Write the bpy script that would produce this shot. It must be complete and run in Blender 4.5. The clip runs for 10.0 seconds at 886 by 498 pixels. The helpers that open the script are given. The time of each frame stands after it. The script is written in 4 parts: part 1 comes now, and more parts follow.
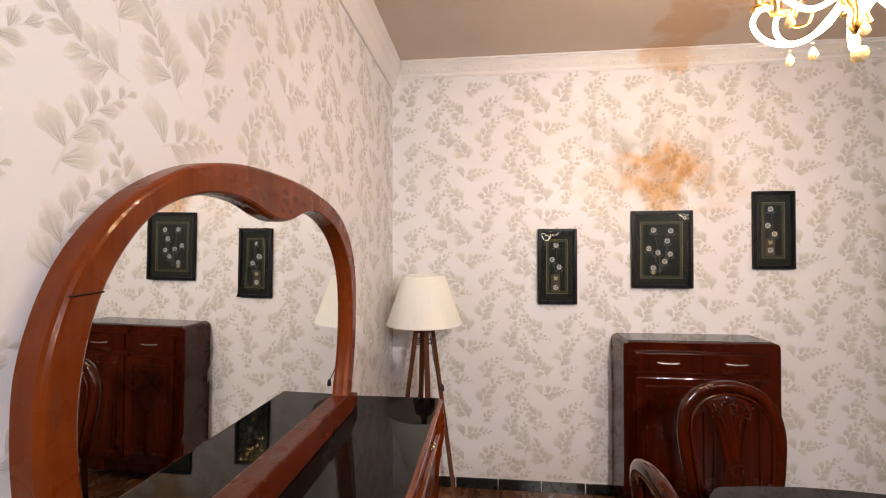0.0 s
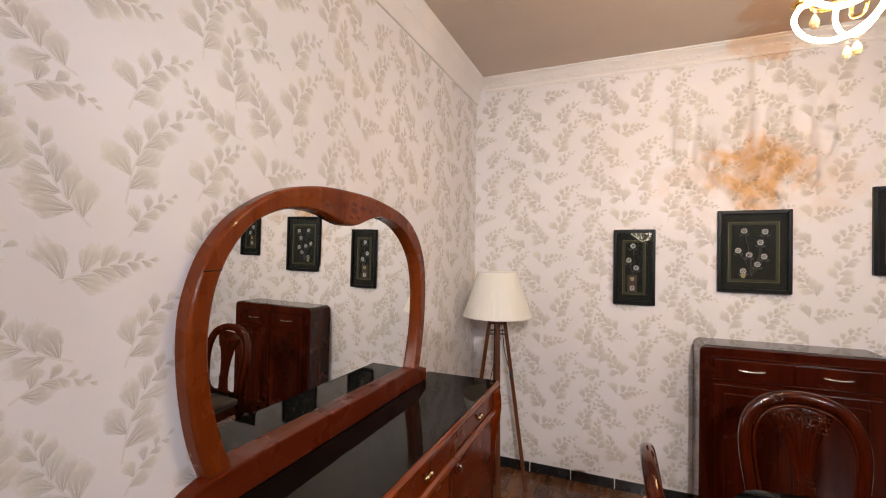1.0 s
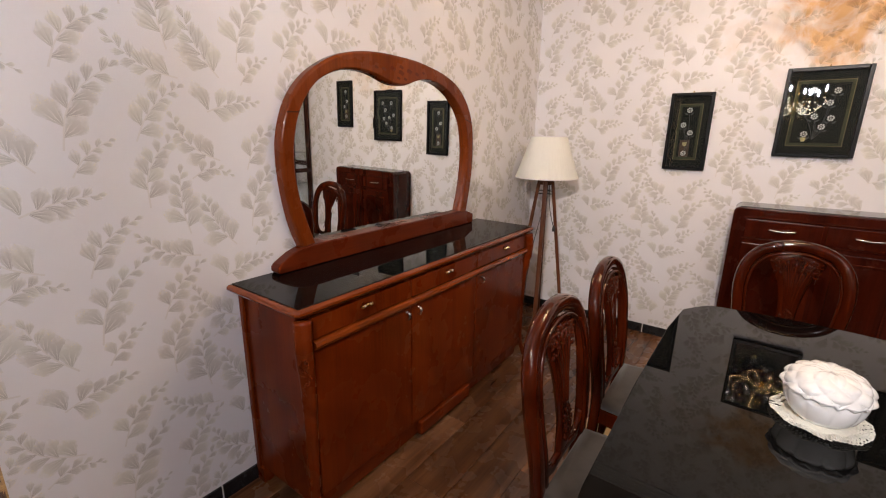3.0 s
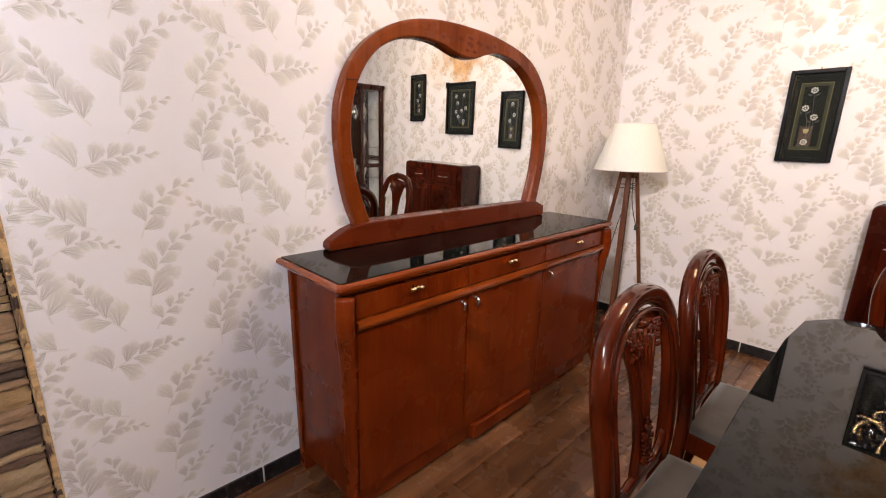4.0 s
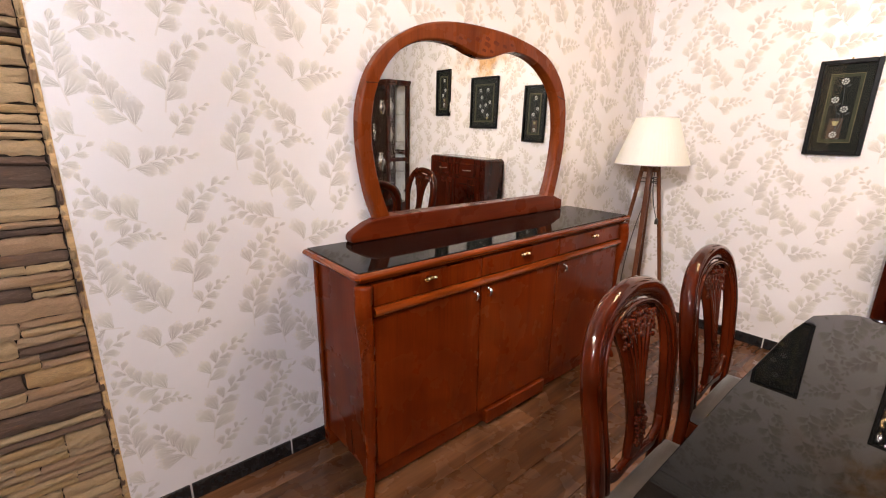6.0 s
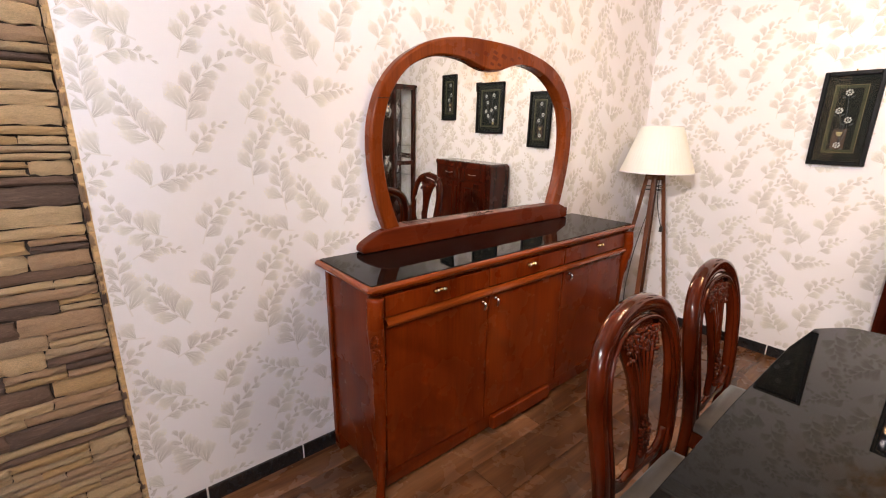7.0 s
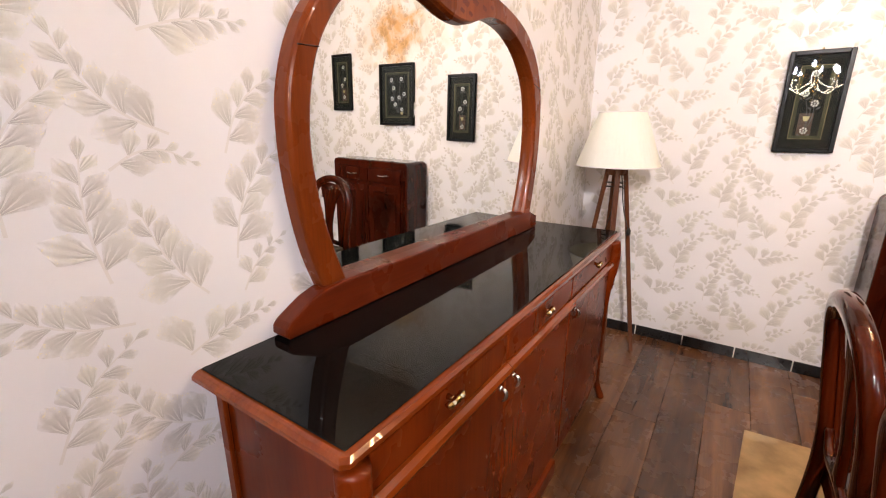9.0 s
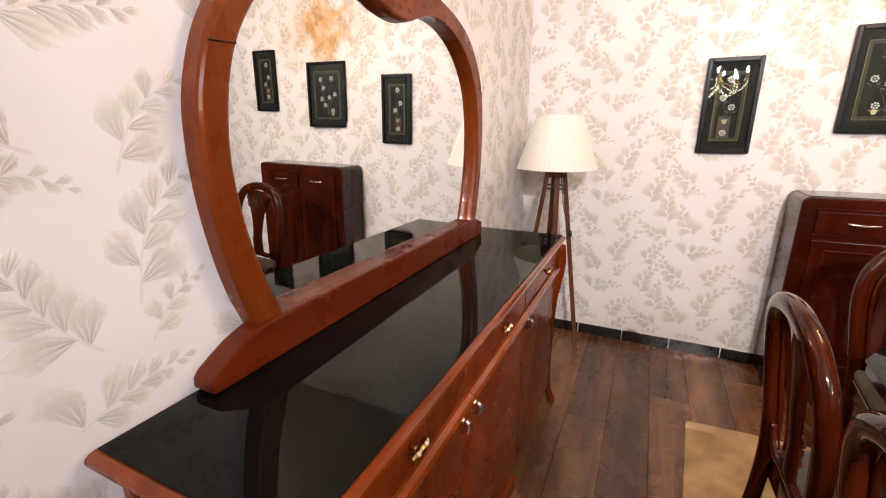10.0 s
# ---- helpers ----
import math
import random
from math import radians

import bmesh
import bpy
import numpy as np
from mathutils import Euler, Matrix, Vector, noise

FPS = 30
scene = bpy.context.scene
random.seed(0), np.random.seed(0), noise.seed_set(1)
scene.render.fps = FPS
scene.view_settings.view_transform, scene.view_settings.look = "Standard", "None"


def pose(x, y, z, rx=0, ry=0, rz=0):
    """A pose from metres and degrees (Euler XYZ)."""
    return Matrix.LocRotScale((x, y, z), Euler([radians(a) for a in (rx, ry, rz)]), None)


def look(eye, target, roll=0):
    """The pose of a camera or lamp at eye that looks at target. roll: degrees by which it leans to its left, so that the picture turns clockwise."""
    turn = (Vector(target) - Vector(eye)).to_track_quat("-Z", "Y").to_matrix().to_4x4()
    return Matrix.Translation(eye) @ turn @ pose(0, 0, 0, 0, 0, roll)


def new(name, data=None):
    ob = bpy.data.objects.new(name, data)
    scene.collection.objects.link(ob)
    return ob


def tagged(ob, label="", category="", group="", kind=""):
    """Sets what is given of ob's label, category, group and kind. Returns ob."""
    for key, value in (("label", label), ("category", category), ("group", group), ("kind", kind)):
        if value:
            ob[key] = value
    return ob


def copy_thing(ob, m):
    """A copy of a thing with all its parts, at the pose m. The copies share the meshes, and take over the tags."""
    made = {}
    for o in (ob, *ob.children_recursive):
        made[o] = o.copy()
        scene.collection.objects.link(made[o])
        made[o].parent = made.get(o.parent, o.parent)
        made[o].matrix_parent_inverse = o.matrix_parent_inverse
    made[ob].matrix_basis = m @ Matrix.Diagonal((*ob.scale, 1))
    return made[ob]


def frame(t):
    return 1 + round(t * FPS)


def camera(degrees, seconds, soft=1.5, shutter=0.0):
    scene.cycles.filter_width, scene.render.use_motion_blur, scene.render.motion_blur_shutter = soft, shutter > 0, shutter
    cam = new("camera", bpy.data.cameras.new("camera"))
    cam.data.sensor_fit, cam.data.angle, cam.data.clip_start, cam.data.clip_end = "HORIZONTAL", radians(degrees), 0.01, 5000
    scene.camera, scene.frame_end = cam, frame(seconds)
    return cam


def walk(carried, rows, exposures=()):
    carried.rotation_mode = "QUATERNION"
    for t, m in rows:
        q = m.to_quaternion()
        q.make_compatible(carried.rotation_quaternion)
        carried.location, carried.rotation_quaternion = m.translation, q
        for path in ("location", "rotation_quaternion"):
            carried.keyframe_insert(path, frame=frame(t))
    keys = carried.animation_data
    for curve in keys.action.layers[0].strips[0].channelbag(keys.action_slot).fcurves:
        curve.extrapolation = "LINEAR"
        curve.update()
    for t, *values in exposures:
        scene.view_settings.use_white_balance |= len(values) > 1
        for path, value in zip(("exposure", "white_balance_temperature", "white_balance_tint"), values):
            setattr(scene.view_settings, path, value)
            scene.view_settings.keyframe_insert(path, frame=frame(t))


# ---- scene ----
cam = camera(91.9, 10.0, 1.1)
PATH = [
    (0, (-0.012, -0.004, 1.619), (-0.22, 1.985, 1.637), -0.1),
    (0.5, (0.128, -0.062, 1.606), (-0.391, 1.869, 1.619), 0.2),
    (1, (0.371, -0.22, 1.614), (-0.396, 1.627, 1.627), 0.7),
    (1.5, (0.574, -0.382, 1.552), (-0.295, 1.419, 1.567), 0.8),
    (2, (0.74, -0.465, 1.54), (-0.16, 1.32, 1.551), 0.9),
    (2.5, (0.914, -0.488, 1.521), (-0.019, 1.25, 1.191), 0.7),
    (3, (0.9, -0.486, 1.473), (-0.237, 1.078, 0.964), 0.9),
    (3.2, (0.86, -0.455, 1.446), (-0.402, 1.015, 0.947), 0.7),
    (4.3, (0.841, -0.333, 1.326), (-0.563, 1.001, 0.826), 1.1),
    (4.5, (0.879, -0.339, 1.363), (-0.54, 0.973, 0.844), 0.8),
    (5, (0.918, -0.334, 1.354), (-0.525, 0.95, 0.838), 0.7),
    (5.5, (0.935, -0.345, 1.356), (-0.526, 0.919, 0.838), 0.7),
    (7, (0.957, -0.397, 1.426), (-0.526, 0.837, 0.899), 0.8),
    (7.5, (0.834, -0.411, 1.463), (-0.632, 0.843, 0.936), 0.6),
    (8, (0.575, -0.376, 1.466), (-0.758, 1.016, 0.933), 0.3),
    (8.5, (0.364, -0.233, 1.41), (-0.803, 1.3, 0.874), 0.1),
    (9, (0.175, -0.076, 1.385), (-0.899, 1.523, 0.847), 0.2),
    (9.5, (0.025, -0.001, 1.37), (-0.956, 1.658, 0.836), -0.2),
    (10, (0.083, 0.008, 1.409), (-0.736, 1.75, 0.867), -0.0),
]
walk(cam, [(t, look(eye, target, roll)) for t, eye, target, roll in PATH],
     [(0.0, 0.10), (0.5, -0.08), (1.0, -0.10), (2.0, -0.12), (2.5, -0.22), (3.0, -0.04), (3.4, 0.17), (4.3, 0.60), (5.5, 0.62), (7.0, 0.66), (8.5, 0.62), (10.0, 0.58)])

# ---------------- world and lights ----------------
world = bpy.data.worlds.new("world")
scene.world = world
world.use_nodes = True
wn = world.node_tree.nodes
sky = wn.new("ShaderNodeTexSky")
sky.sky_type = 'NISHITA'
sky.sun_disc = False
sky.sun_elevation, sky.sun_rotation = radians(40), radians(200)
wn["Background"].inputs["Strength"].default_value = 0.1
world.node_tree.links.new(sky.outputs[0], wn["Background"].inputs["Color"])

WX, FY, RX, BY, CZ = -0.68, 2.97, 4.7, -4.3, 2.95      # west wall, far wall, right wall, back wall, ceiling
CH = (1.14, 1.45)                                      # chandelier axis


CH2, CH3 = (0.80, -1.00), (3.45, -3.0)                 # the hall's two other chandeliers, behind the dining corner
SPOT = Vector((1.20, -2.00, 2.88))                     # ceiling spotlight that throws the lamp's and the chairs' sharp shadows
SPOT_AIM = Vector((0.45, 2.97, 0.75))
spot_data = bpy.data.lights.new("spot_beam", 'SPOT')
spot_data.energy, spot_data.color, spot_data.shadow_soft_size = 330.0, (1.0, 0.90, 0.85), 0.02
spot_data.spot_size, spot_data.spot_blend = radians(66), 0.9


# ---------------- materials ----------------
def shader(name):
    m = bpy.data.materials.new(name)
    m.use_nodes = True
    nt = m.node_tree
    return m, nt, nt.nodes["Principled BSDF"]


def node(nt, kind, links=(), **values):
    n = nt.nodes.new(kind)
    for k, v in values.items():
        if k in n.inputs:
            n.inputs[k].default_value = v
        elif k == "operation":
            n.operation = v
        elif k == "blend":
            n.blend_type = v
        elif k == "kind":
            n.data_type = v
    for a, b in links:
        nt.links.new(a, n.inputs[b])
    return n


def ramp(nt, fac, *stops):
    r = nt.nodes.new("ShaderNodeValToRGB")
    while len(r.color_ramp.elements) < len(stops):
        r.color_ramp.elements.new(0.5)
    for e, (p, c) in zip(r.color_ramp.elements, stops):
        e.position, e.color = p, (*c, 1)
    nt.links.new(fac, r.inputs[0])
    return r


def mixc(nt, fac, a, b, blend='MIX'):
    m = nt.nodes.new("ShaderNodeMix")
    m.data_type, m.blend_type = 'RGBA', blend
    for v, i in ((fac, 0), (a, 6), (b, 7)):
        if isinstance(v, bpy.types.NodeSocket):
            nt.links.new(v, m.inputs[i])
        else:
            m.inputs[i].default_value = v if i == 0 else (*v, 1)
    return m.outputs[2]


def mathn(nt, op, a, b=None):
    n = nt.nodes.new("ShaderNodeMath")
    n.operation = op
    for v, i in ((a, 0), (b, 1)):
        if v is None:
            continue
        if isinstance(v, bpy.types.NodeSocket):
            nt.links.new(v, n.inputs[i])
        else:
            n.inputs[i].default_value = v
    return n.outputs[0]


def bump(nt, bs, height, strength, distance):
    b = node(nt, "ShaderNodeBump", [(height, "Height")], Strength=strength, Distance=distance)
    nt.links.new(b.outputs[0], bs.inputs["Normal"])


def coords(nt, scale=(1, 1, 1), out="Object"):
    tc = nt.nodes.new("ShaderNodeTexCoord")
    mp = nt.nodes.new("ShaderNodeMapping")
    mp.inputs["Scale"].default_value = scale
    nt.links.new(tc.outputs[out], mp.inputs[0])
    return mp.outputs[0]


def noisen(nt, vec, scale, detail=4, rough=0.55, distortion=0.0):
    n = node(nt, "ShaderNodeTexNoise", [(vec, "Vector")], Scale=scale, Detail=detail, Roughness=rough, Distortion=distortion)
    return n.outputs["Fac"]


def wood(name, dark, mid, light, axis="z", rough=0.22, coat=0.6, grain=1.0):
    m, nt, bs = shader(name)
    s = {"x": (0.06, 1, 1), "y": (1, 0.06, 1), "z": (1, 1, 0.06)}[axis]
    v = coords(nt, s)
    info = nt.nodes.new("ShaderNodeObjectInfo")
    off = node(nt, "ShaderNodeVectorMath", [(v, 0)])
    rnd = mathn(nt, 'MULTIPLY', info.outputs["Random"], 7.0)
    nt.links.new(rnd, off.inputs[1])
    vec = off.outputs[0]
    broad = noisen(nt, vec, 9 * grain, 5, 0.6, 0.6)
    fine = noisen(nt, vec, 110 * grain, 3, 0.6)
    col = ramp(nt, broad, (0.30, dark), (0.52, mid), (0.75, light)).outputs[0]
    f = ramp(nt, fine, (0.35, (0.84, 0.82, 0.80)), (0.62, (1, 1, 1))).outputs[0]
    col = mixc(nt, 1.0, col, f, 'MULTIPLY')
    nt.links.new(col, bs.inputs["Base Color"])
    smear = noisen(nt, coords(nt), 5, 4)
    nt.links.new(ramp(nt, smear, (0.3, (rough * 0.7,) * 3), (0.75, (rough * 1.5,) * 3)).outputs[0], bs.inputs["Roughness"])
    bs.inputs["Coat Weight"].default_value = coat
    bs.inputs["Coat Roughness"].default_value = 0.03
    bs.inputs["Specular IOR Level"].default_value = 0.10
    bump(nt, bs, fine, 0.05, 0.001)
    return m


def plain(name, color, rough=0.5, metal=0.0, var=0.15, scale=18.0, rel=0.0, coat=0.0, spec=0.5):
    m, nt, bs = shader(name)
    n1 = noisen(nt, coords(nt), scale, 5)
    lo = tuple(c * (1 - var) for c in color)
    hi = tuple(min(1, c * (1 + var)) for c in color)
    nt.links.new(ramp(nt, n1, (0.3, lo), (0.7, hi)).outputs[0], bs.inputs["Base Color"])
    bs.inputs["Metallic"].default_value, bs.inputs["Roughness"].default_value = metal, rough
    bs.inputs["Coat Weight"].default_value = coat
    bs.inputs["Specular IOR Level"].default_value = spec
    if rel:
        bump(nt, bs, noisen(nt, coords(nt), scale * 6, 3), 0.3, rel)
    return m


def amber_shadow(nt):
    """How far the chandelier's amber shadow, painted into the colour, reaches at a place: a ragged blotch on the far
    wall and one on the cornice and ceiling over it.
    """
    geo = nt.nodes.new("ShaderNodeNewGeometry")
    sep = nt.nodes.new("ShaderNodeSeparateXYZ")
    nt.links.new(geo.outputs["Position"], sep.inputs[0])
    x, y, z = sep.outputs
    rag = noisen(nt, geo.outputs["Position"], 5.5, 6, 0.62, 0.4)

    def blob(cx, rx, cv, rv, v, soft):
        dx = mathn(nt, 'POWER', mathn(nt, 'ABSOLUTE', mathn(nt, 'DIVIDE', mathn(nt, 'SUBTRACT', x, cx), rx)), 2.0)
        dz = mathn(nt, 'POWER', mathn(nt, 'ABSOLUTE', mathn(nt, 'DIVIDE', mathn(nt, 'SUBTRACT', v, cv), rv)), 2.0)
        d = mathn(nt, 'ADD', mathn(nt, 'ADD', dx, dz), mathn(nt, 'MULTIPLY', mathn(nt, 'SUBTRACT', rag, 0.5), 4.2))
        return mathn(nt, 'MULTIPLY', mathn(nt, 'MINIMUM', mathn(nt, 'MAXIMUM', mathn(nt, 'MULTIPLY', mathn(nt, 'SUBTRACT', 1.0, d), soft), 0.0), 1.0), mathn(nt, 'GREATER_THAN', y, 2.3))

    # a: painted wall shadow, b: wide peach glow round it, c: ceiling shadow
    a = blob(1.17, 0.33, 2.12, 0.26, z, 1.0)
    b = mathn(nt, 'MULTIPLY', blob(1.18, 0.62, 2.08, 0.34, z, 0.7), 0.40)
    c = mathn(nt, 'MULTIPLY', blob(1.20, 0.22, 2.93, 0.12, z, 1.5), 0.7)
    return mathn(nt, 'MAXIMUM', mathn(nt, 'MAXIMUM', a, b), c)


# tint of the chandelier's warm shadow, multiplied into the surface colours
SHADOW_TINT = (0.82, 0.50, 0.22)


def wallpaper():
    m, nt, bs = shader("wallpaper_ground")
    linen = noisen(nt, coords(nt, (1, 1, 9)), 160, 2)
    linen2 = noisen(nt, coords(nt, (9, 9, 1)), 160, 2)
    cloud = noisen(nt, coords(nt), 1.7, 4)
    base = ramp(nt, cloud, (0.3, (0.735, 0.712, 0.722)), (0.7, (0.80, 0.780, 0.795))).outputs[0]
    weave = mathn(nt, 'ADD', linen, linen2)
    base = mixc(nt, 0.10, base, ramp(nt, weave, (0.3, (0.55, 0.52, 0.5)), (0.7, (1, 1, 1))).outputs[0], 'MULTIPLY')
    base = mixc(nt, amber_shadow(nt), base, SHADOW_TINT, 'MULTIPLY')
    nt.links.new(base, bs.inputs["Base Color"])
    bs.inputs["Roughness"].default_value = 0.55
    bump(nt, bs, weave, 0.12, 0.0006)
    return m


def wallpaper_leaf():
    m, nt, bs = shader("wallpaper_leaf_print")
    geo = nt.nodes.new("ShaderNodeNewGeometry")
    uv = nt.nodes.new("ShaderNodeUVMap")
    sep = nt.nodes.new("ShaderNodeSeparateXYZ")
    nt.links.new(uv.outputs[0], sep.inputs[0])
    u, v = sep.outputs[0], sep.outputs[1]
    tone = ramp(nt, geo.outputs["Random Per Island"], (0.0, (0.560, 0.530, 0.508)), (0.35, (0.604, 0.576, 0.550)), (0.7, (0.636, 0.616, 0.572)), (1.0, (0.572, 0.540, 0.524))).outputs[0]
    fade = ramp(nt, v, (0.0, (0.80, 0.79, 0.785)), (0.40, (0.93, 0.93, 0.92)), (0.85, (1.09, 1.09, 1.07))).outputs[0]
    col = mixc(nt, 1.0, tone, fade, 'MULTIPLY')
    wob = noisen(nt, coords(nt), 60, 3)
    rays = mathn(nt, 'SINE', mathn(nt, 'ADD', mathn(nt, 'MULTIPLY', u, 11.0), mathn(nt, 'MULTIPLY', wob, 4.0)))
    vein = mathn(nt, 'MULTIPLY', mathn(nt, 'GREATER_THAN', rays, 0.66), ramp(nt, v, (0.25, (1, 1, 1)), (0.62, (0, 0, 0))).outputs[0])
    col = mixc(nt, mathn(nt, 'MULTIPLY', vein, 0.6), col, (0.80, 0.765, 0.74))
    rim = mathn(nt, 'MAXIMUM', v, mathn(nt, 'MULTIPLY', mathn(nt, 'ABSOLUTE', u), 0.93))
    rim = mathn(nt, 'ADD', rim, mathn(nt, 'MULTIPLY', mathn(nt, 'SUBTRACT', noisen(nt, coords(nt), 75, 3), 0.5), 0.55))
    frayed = ramp(nt, rim, (0.66, (0, 0, 0)), (1.0, (1, 1, 1))).outputs[0]
    col = mixc(nt, mathn(nt, 'MULTIPLY', frayed, 1.0), col, (0.765, 0.745, 0.755))
    gold = ramp(nt, noisen(nt, coords(nt), 260, 2), (0.62, (0, 0, 0)), (0.68, (1, 1, 1))).outputs[0]
    col = mixc(nt, mathn(nt, 'MULTIPLY', mathn(nt, 'MULTIPLY', gold, mathn(nt, 'GREATER_THAN', v, 0.7)), 0.7), col, (0.80, 0.72, 0.48))
    col = mixc(nt, mathn(nt, 'GREATER_THAN', u, 2.0), col, (0.70, 0.665, 0.64))
    col = mixc(nt, amber_shadow(nt), col, SHADOW_TINT, 'MULTIPLY')
    nt.links.new(col, bs.inputs["Base Color"])
    glit = noisen(nt, coords(nt), 420, 1)
    nt.links.new(ramp(nt, glit, (0.60, (0.5, 0.5, 0.5)), (0.70, (0.22, 0.22, 0.22))).outputs[0], bs.inputs["Roughness"])
    bump(nt, bs, rays, 0.35, 0.0008)
    return m


def painted(name, lo, hi, rough=0.6):
    m, nt, bs = shader(name)
    cloud = noisen(nt, coords(nt), 2.2, 5)
    fine = noisen(nt, coords(nt), 90, 3)
    base = ramp(nt, cloud, (0.3, lo), (0.7, hi)).outputs[0]
    base = mixc(nt, mathn(nt, 'MULTIPLY', amber_shadow(nt), 0.75), base, SHADOW_TINT, 'MULTIPLY')
    nt.links.new(base, bs.inputs["Base Color"])
    bs.inputs["Roughness"].default_value = rough
    bump(nt, bs, fine, 0.15, 0.001)
    return m


def glossy_black(name, color=(0.004, 0.0045, 0.0045), rough=0.015, ior=1.5):
    m, nt, bs = shader(name)
    n1 = noisen(nt, coords(nt), 30, 6, 0.7)
    nt.links.new(ramp(nt, n1, (0.35, color), (0.8, tuple(c * 1.8 for c in color))).outputs[0], bs.inputs["Base Color"])
    nt.links.new(ramp(nt, noisen(nt, coords(nt), 4, 4), (0.4, (rough,) * 3), (0.8, (rough * 2.5,) * 3)).outputs[0], bs.inputs["Roughness"])
    bs.inputs["IOR"].default_value = ior
    return m


def stone_mat():
    m, nt, bs = shader("ledge_stone")
    info = nt.nodes.new("ShaderNodeObjectInfo")
    geo = nt.nodes.new("ShaderNodeNewGeometry")
    pick = mathn(nt, 'FRACT', mathn(nt, 'ADD', info.outputs["Random"], geo.outputs["Random Per Island"]))
    base = ramp(nt, pick, (0.0, (0.68, 0.475, 0.24)), (0.25, (0.77, 0.575, 0.335)), (0.45, (0.70, 0.535, 0.32)), (0.60, (0.58, 0.40, 0.25)), (0.78, (0.24, 0.155, 0.11)), (0.88, (0.17, 0.115, 0.09)), (0.94, (0.64, 0.48, 0.31)))
    base.color_ramp.interpolation = 'CONSTANT'
    v = coords(nt, (1, 0.35, 1.6))
    n1 = noisen(nt, v, 34, 9, 0.72, 0.3)
    n2 = noisen(nt, v, 9, 5)
    col = mixc(nt, 1.0, base.outputs[0], ramp(nt, n1, (0.3, (0.55, 0.5, 0.45)), (0.6, (1.05, 1.0, 0.95))).outputs[0], 'MULTIPLY')
    col = mixc(nt, ramp(nt, n2, (0.55, (0, 0, 0)), (0.8, (0.5, 0.5, 0.5))).outputs[0], col, (0.50, 0.33, 0.24))
    nt.links.new(col, bs.inputs["Base Color"])
    bs.inputs["Roughness"].default_value = 0.75
    bump(nt, bs, n1, 0.9, 0.010)
    return m


def plank_mat():
    m, nt, bs = shader("laminate_plank")
    info = nt.nodes.new("ShaderNodeObjectInfo")
    v = coords(nt, (1, 0.07, 1))
    off = node(nt, "ShaderNodeVectorMath", [(v, 0)])
    nt.links.new(mathn(nt, 'MULTIPLY', info.outputs["Random"], 13.0), off.inputs[1])
    broad = noisen(nt, off.outputs[0], 11, 6, 0.62, 0.9)
    fine = noisen(nt, off.outputs[0], 120, 3)
    col = ramp(nt, broad, (0.30, (0.064, 0.025, 0.0105)), (0.48, (0.150, 0.064, 0.028)), (0.70, (0.27, 0.130, 0.060))).outputs[0]
    tone = ramp(nt, info.outputs["Random"], (0, (0.62, 0.60, 0.58)), (1, (1.22, 1.22, 1.22))).outputs[0]
    col = mixc(nt, 1.0, col, tone, 'MULTIPLY')
    col = mixc(nt, 0.5, col, ramp(nt, fine, (0.35, (0.6, 0.6, 0.6)), (0.6, (1, 1, 1))).outputs[0], 'MULTIPLY')
    knots = node(nt, "ShaderNodeTexVoronoi", [(coords(nt, (1, 0.5, 1)), "Vector")], Scale=2.3)
    kn = ramp(nt, knots.outputs["Distance"], (0.02, (0.35, 0.3, 0.28)), (0.09, (1, 1, 1))).outputs[0]
    col = mixc(nt, 0.8, col, kn, 'MULTIPLY')
    nt.links.new(col, bs.inputs["Base Color"])
    nt.links.new(ramp(nt, noisen(nt, coords(nt), 6, 4), (0.3, (0.20,) * 3), (0.75, (0.36,) * 3)).outputs[0], bs.inputs["Roughness"])
    bump(nt, bs, fine, 0.12, 0.0008)
    return m


def fabric(name, color):
    m, nt, bs = shader(name)
    n1 = noisen(nt, coords(nt), 14, 5)
    n2 = noisen(nt, coords(nt), 500, 2)
    col = ramp(nt, n1, (0.3, tuple(c * 0.7 for c in color)), (0.7, tuple(c * 1.25 for c in color))).outputs[0]
    nt.links.new(col, bs.inputs["Base Color"])
    bs.inputs["Roughness"].default_value = 0.85
    bs.inputs["Sheen Weight"].default_value = 0.15
    bump(nt, bs, n2, 0.4, 0.001)
    return m


def glow(name, color, strength):
    m, nt, bs = shader(name)
    bs.inputs["Base Color"].default_value = (*color, 1)
    bs.inputs["Emission Color"].default_value = (*color, 1)
    bs.inputs["Emission Strength"].default_value = strength
    return m


def clear(name, tint=(0.97, 0.985, 0.98)):
    """Thin pane: looks through, with a gloss that grows at grazing angles."""
    m = bpy.data.materials.new(name)
    m.use_nodes = True
    nt = m.node_tree
    nt.nodes.clear()
    o = nt.nodes.new("ShaderNodeOutputMaterial")
    t = nt.nodes.new("ShaderNodeBsdfTransparent")
    t.inputs[0].default_value = (*tint, 1)
    g = nt.nodes.new("ShaderNodeBsdfGlossy")
    g.inputs["Roughness"].default_value = 0.01
    lw = nt.nodes.new("ShaderNodeLayerWeight")
    lw.inputs[0].default_value = 0.5
    fr = nt.nodes.new("ShaderNodeMath")
    fr.operation = 'MULTIPLY_ADD'
    nt.links.new(mathn(nt, 'POWER', lw.outputs["Facing"], 5.0), fr.inputs[0])
    fr.inputs[1].default_value, fr.inputs[2].default_value = 0.9, 0.05
    mx = nt.nodes.new("ShaderNodeMixShader")
    for a, b in ((fr.outputs[0], mx.inputs[0]), (t.outputs[0], mx.inputs[1]), (g.outputs[0], mx.inputs[2]), (mx.outputs[0], o.inputs[0])):
        nt.links.new(a, b)
    return m


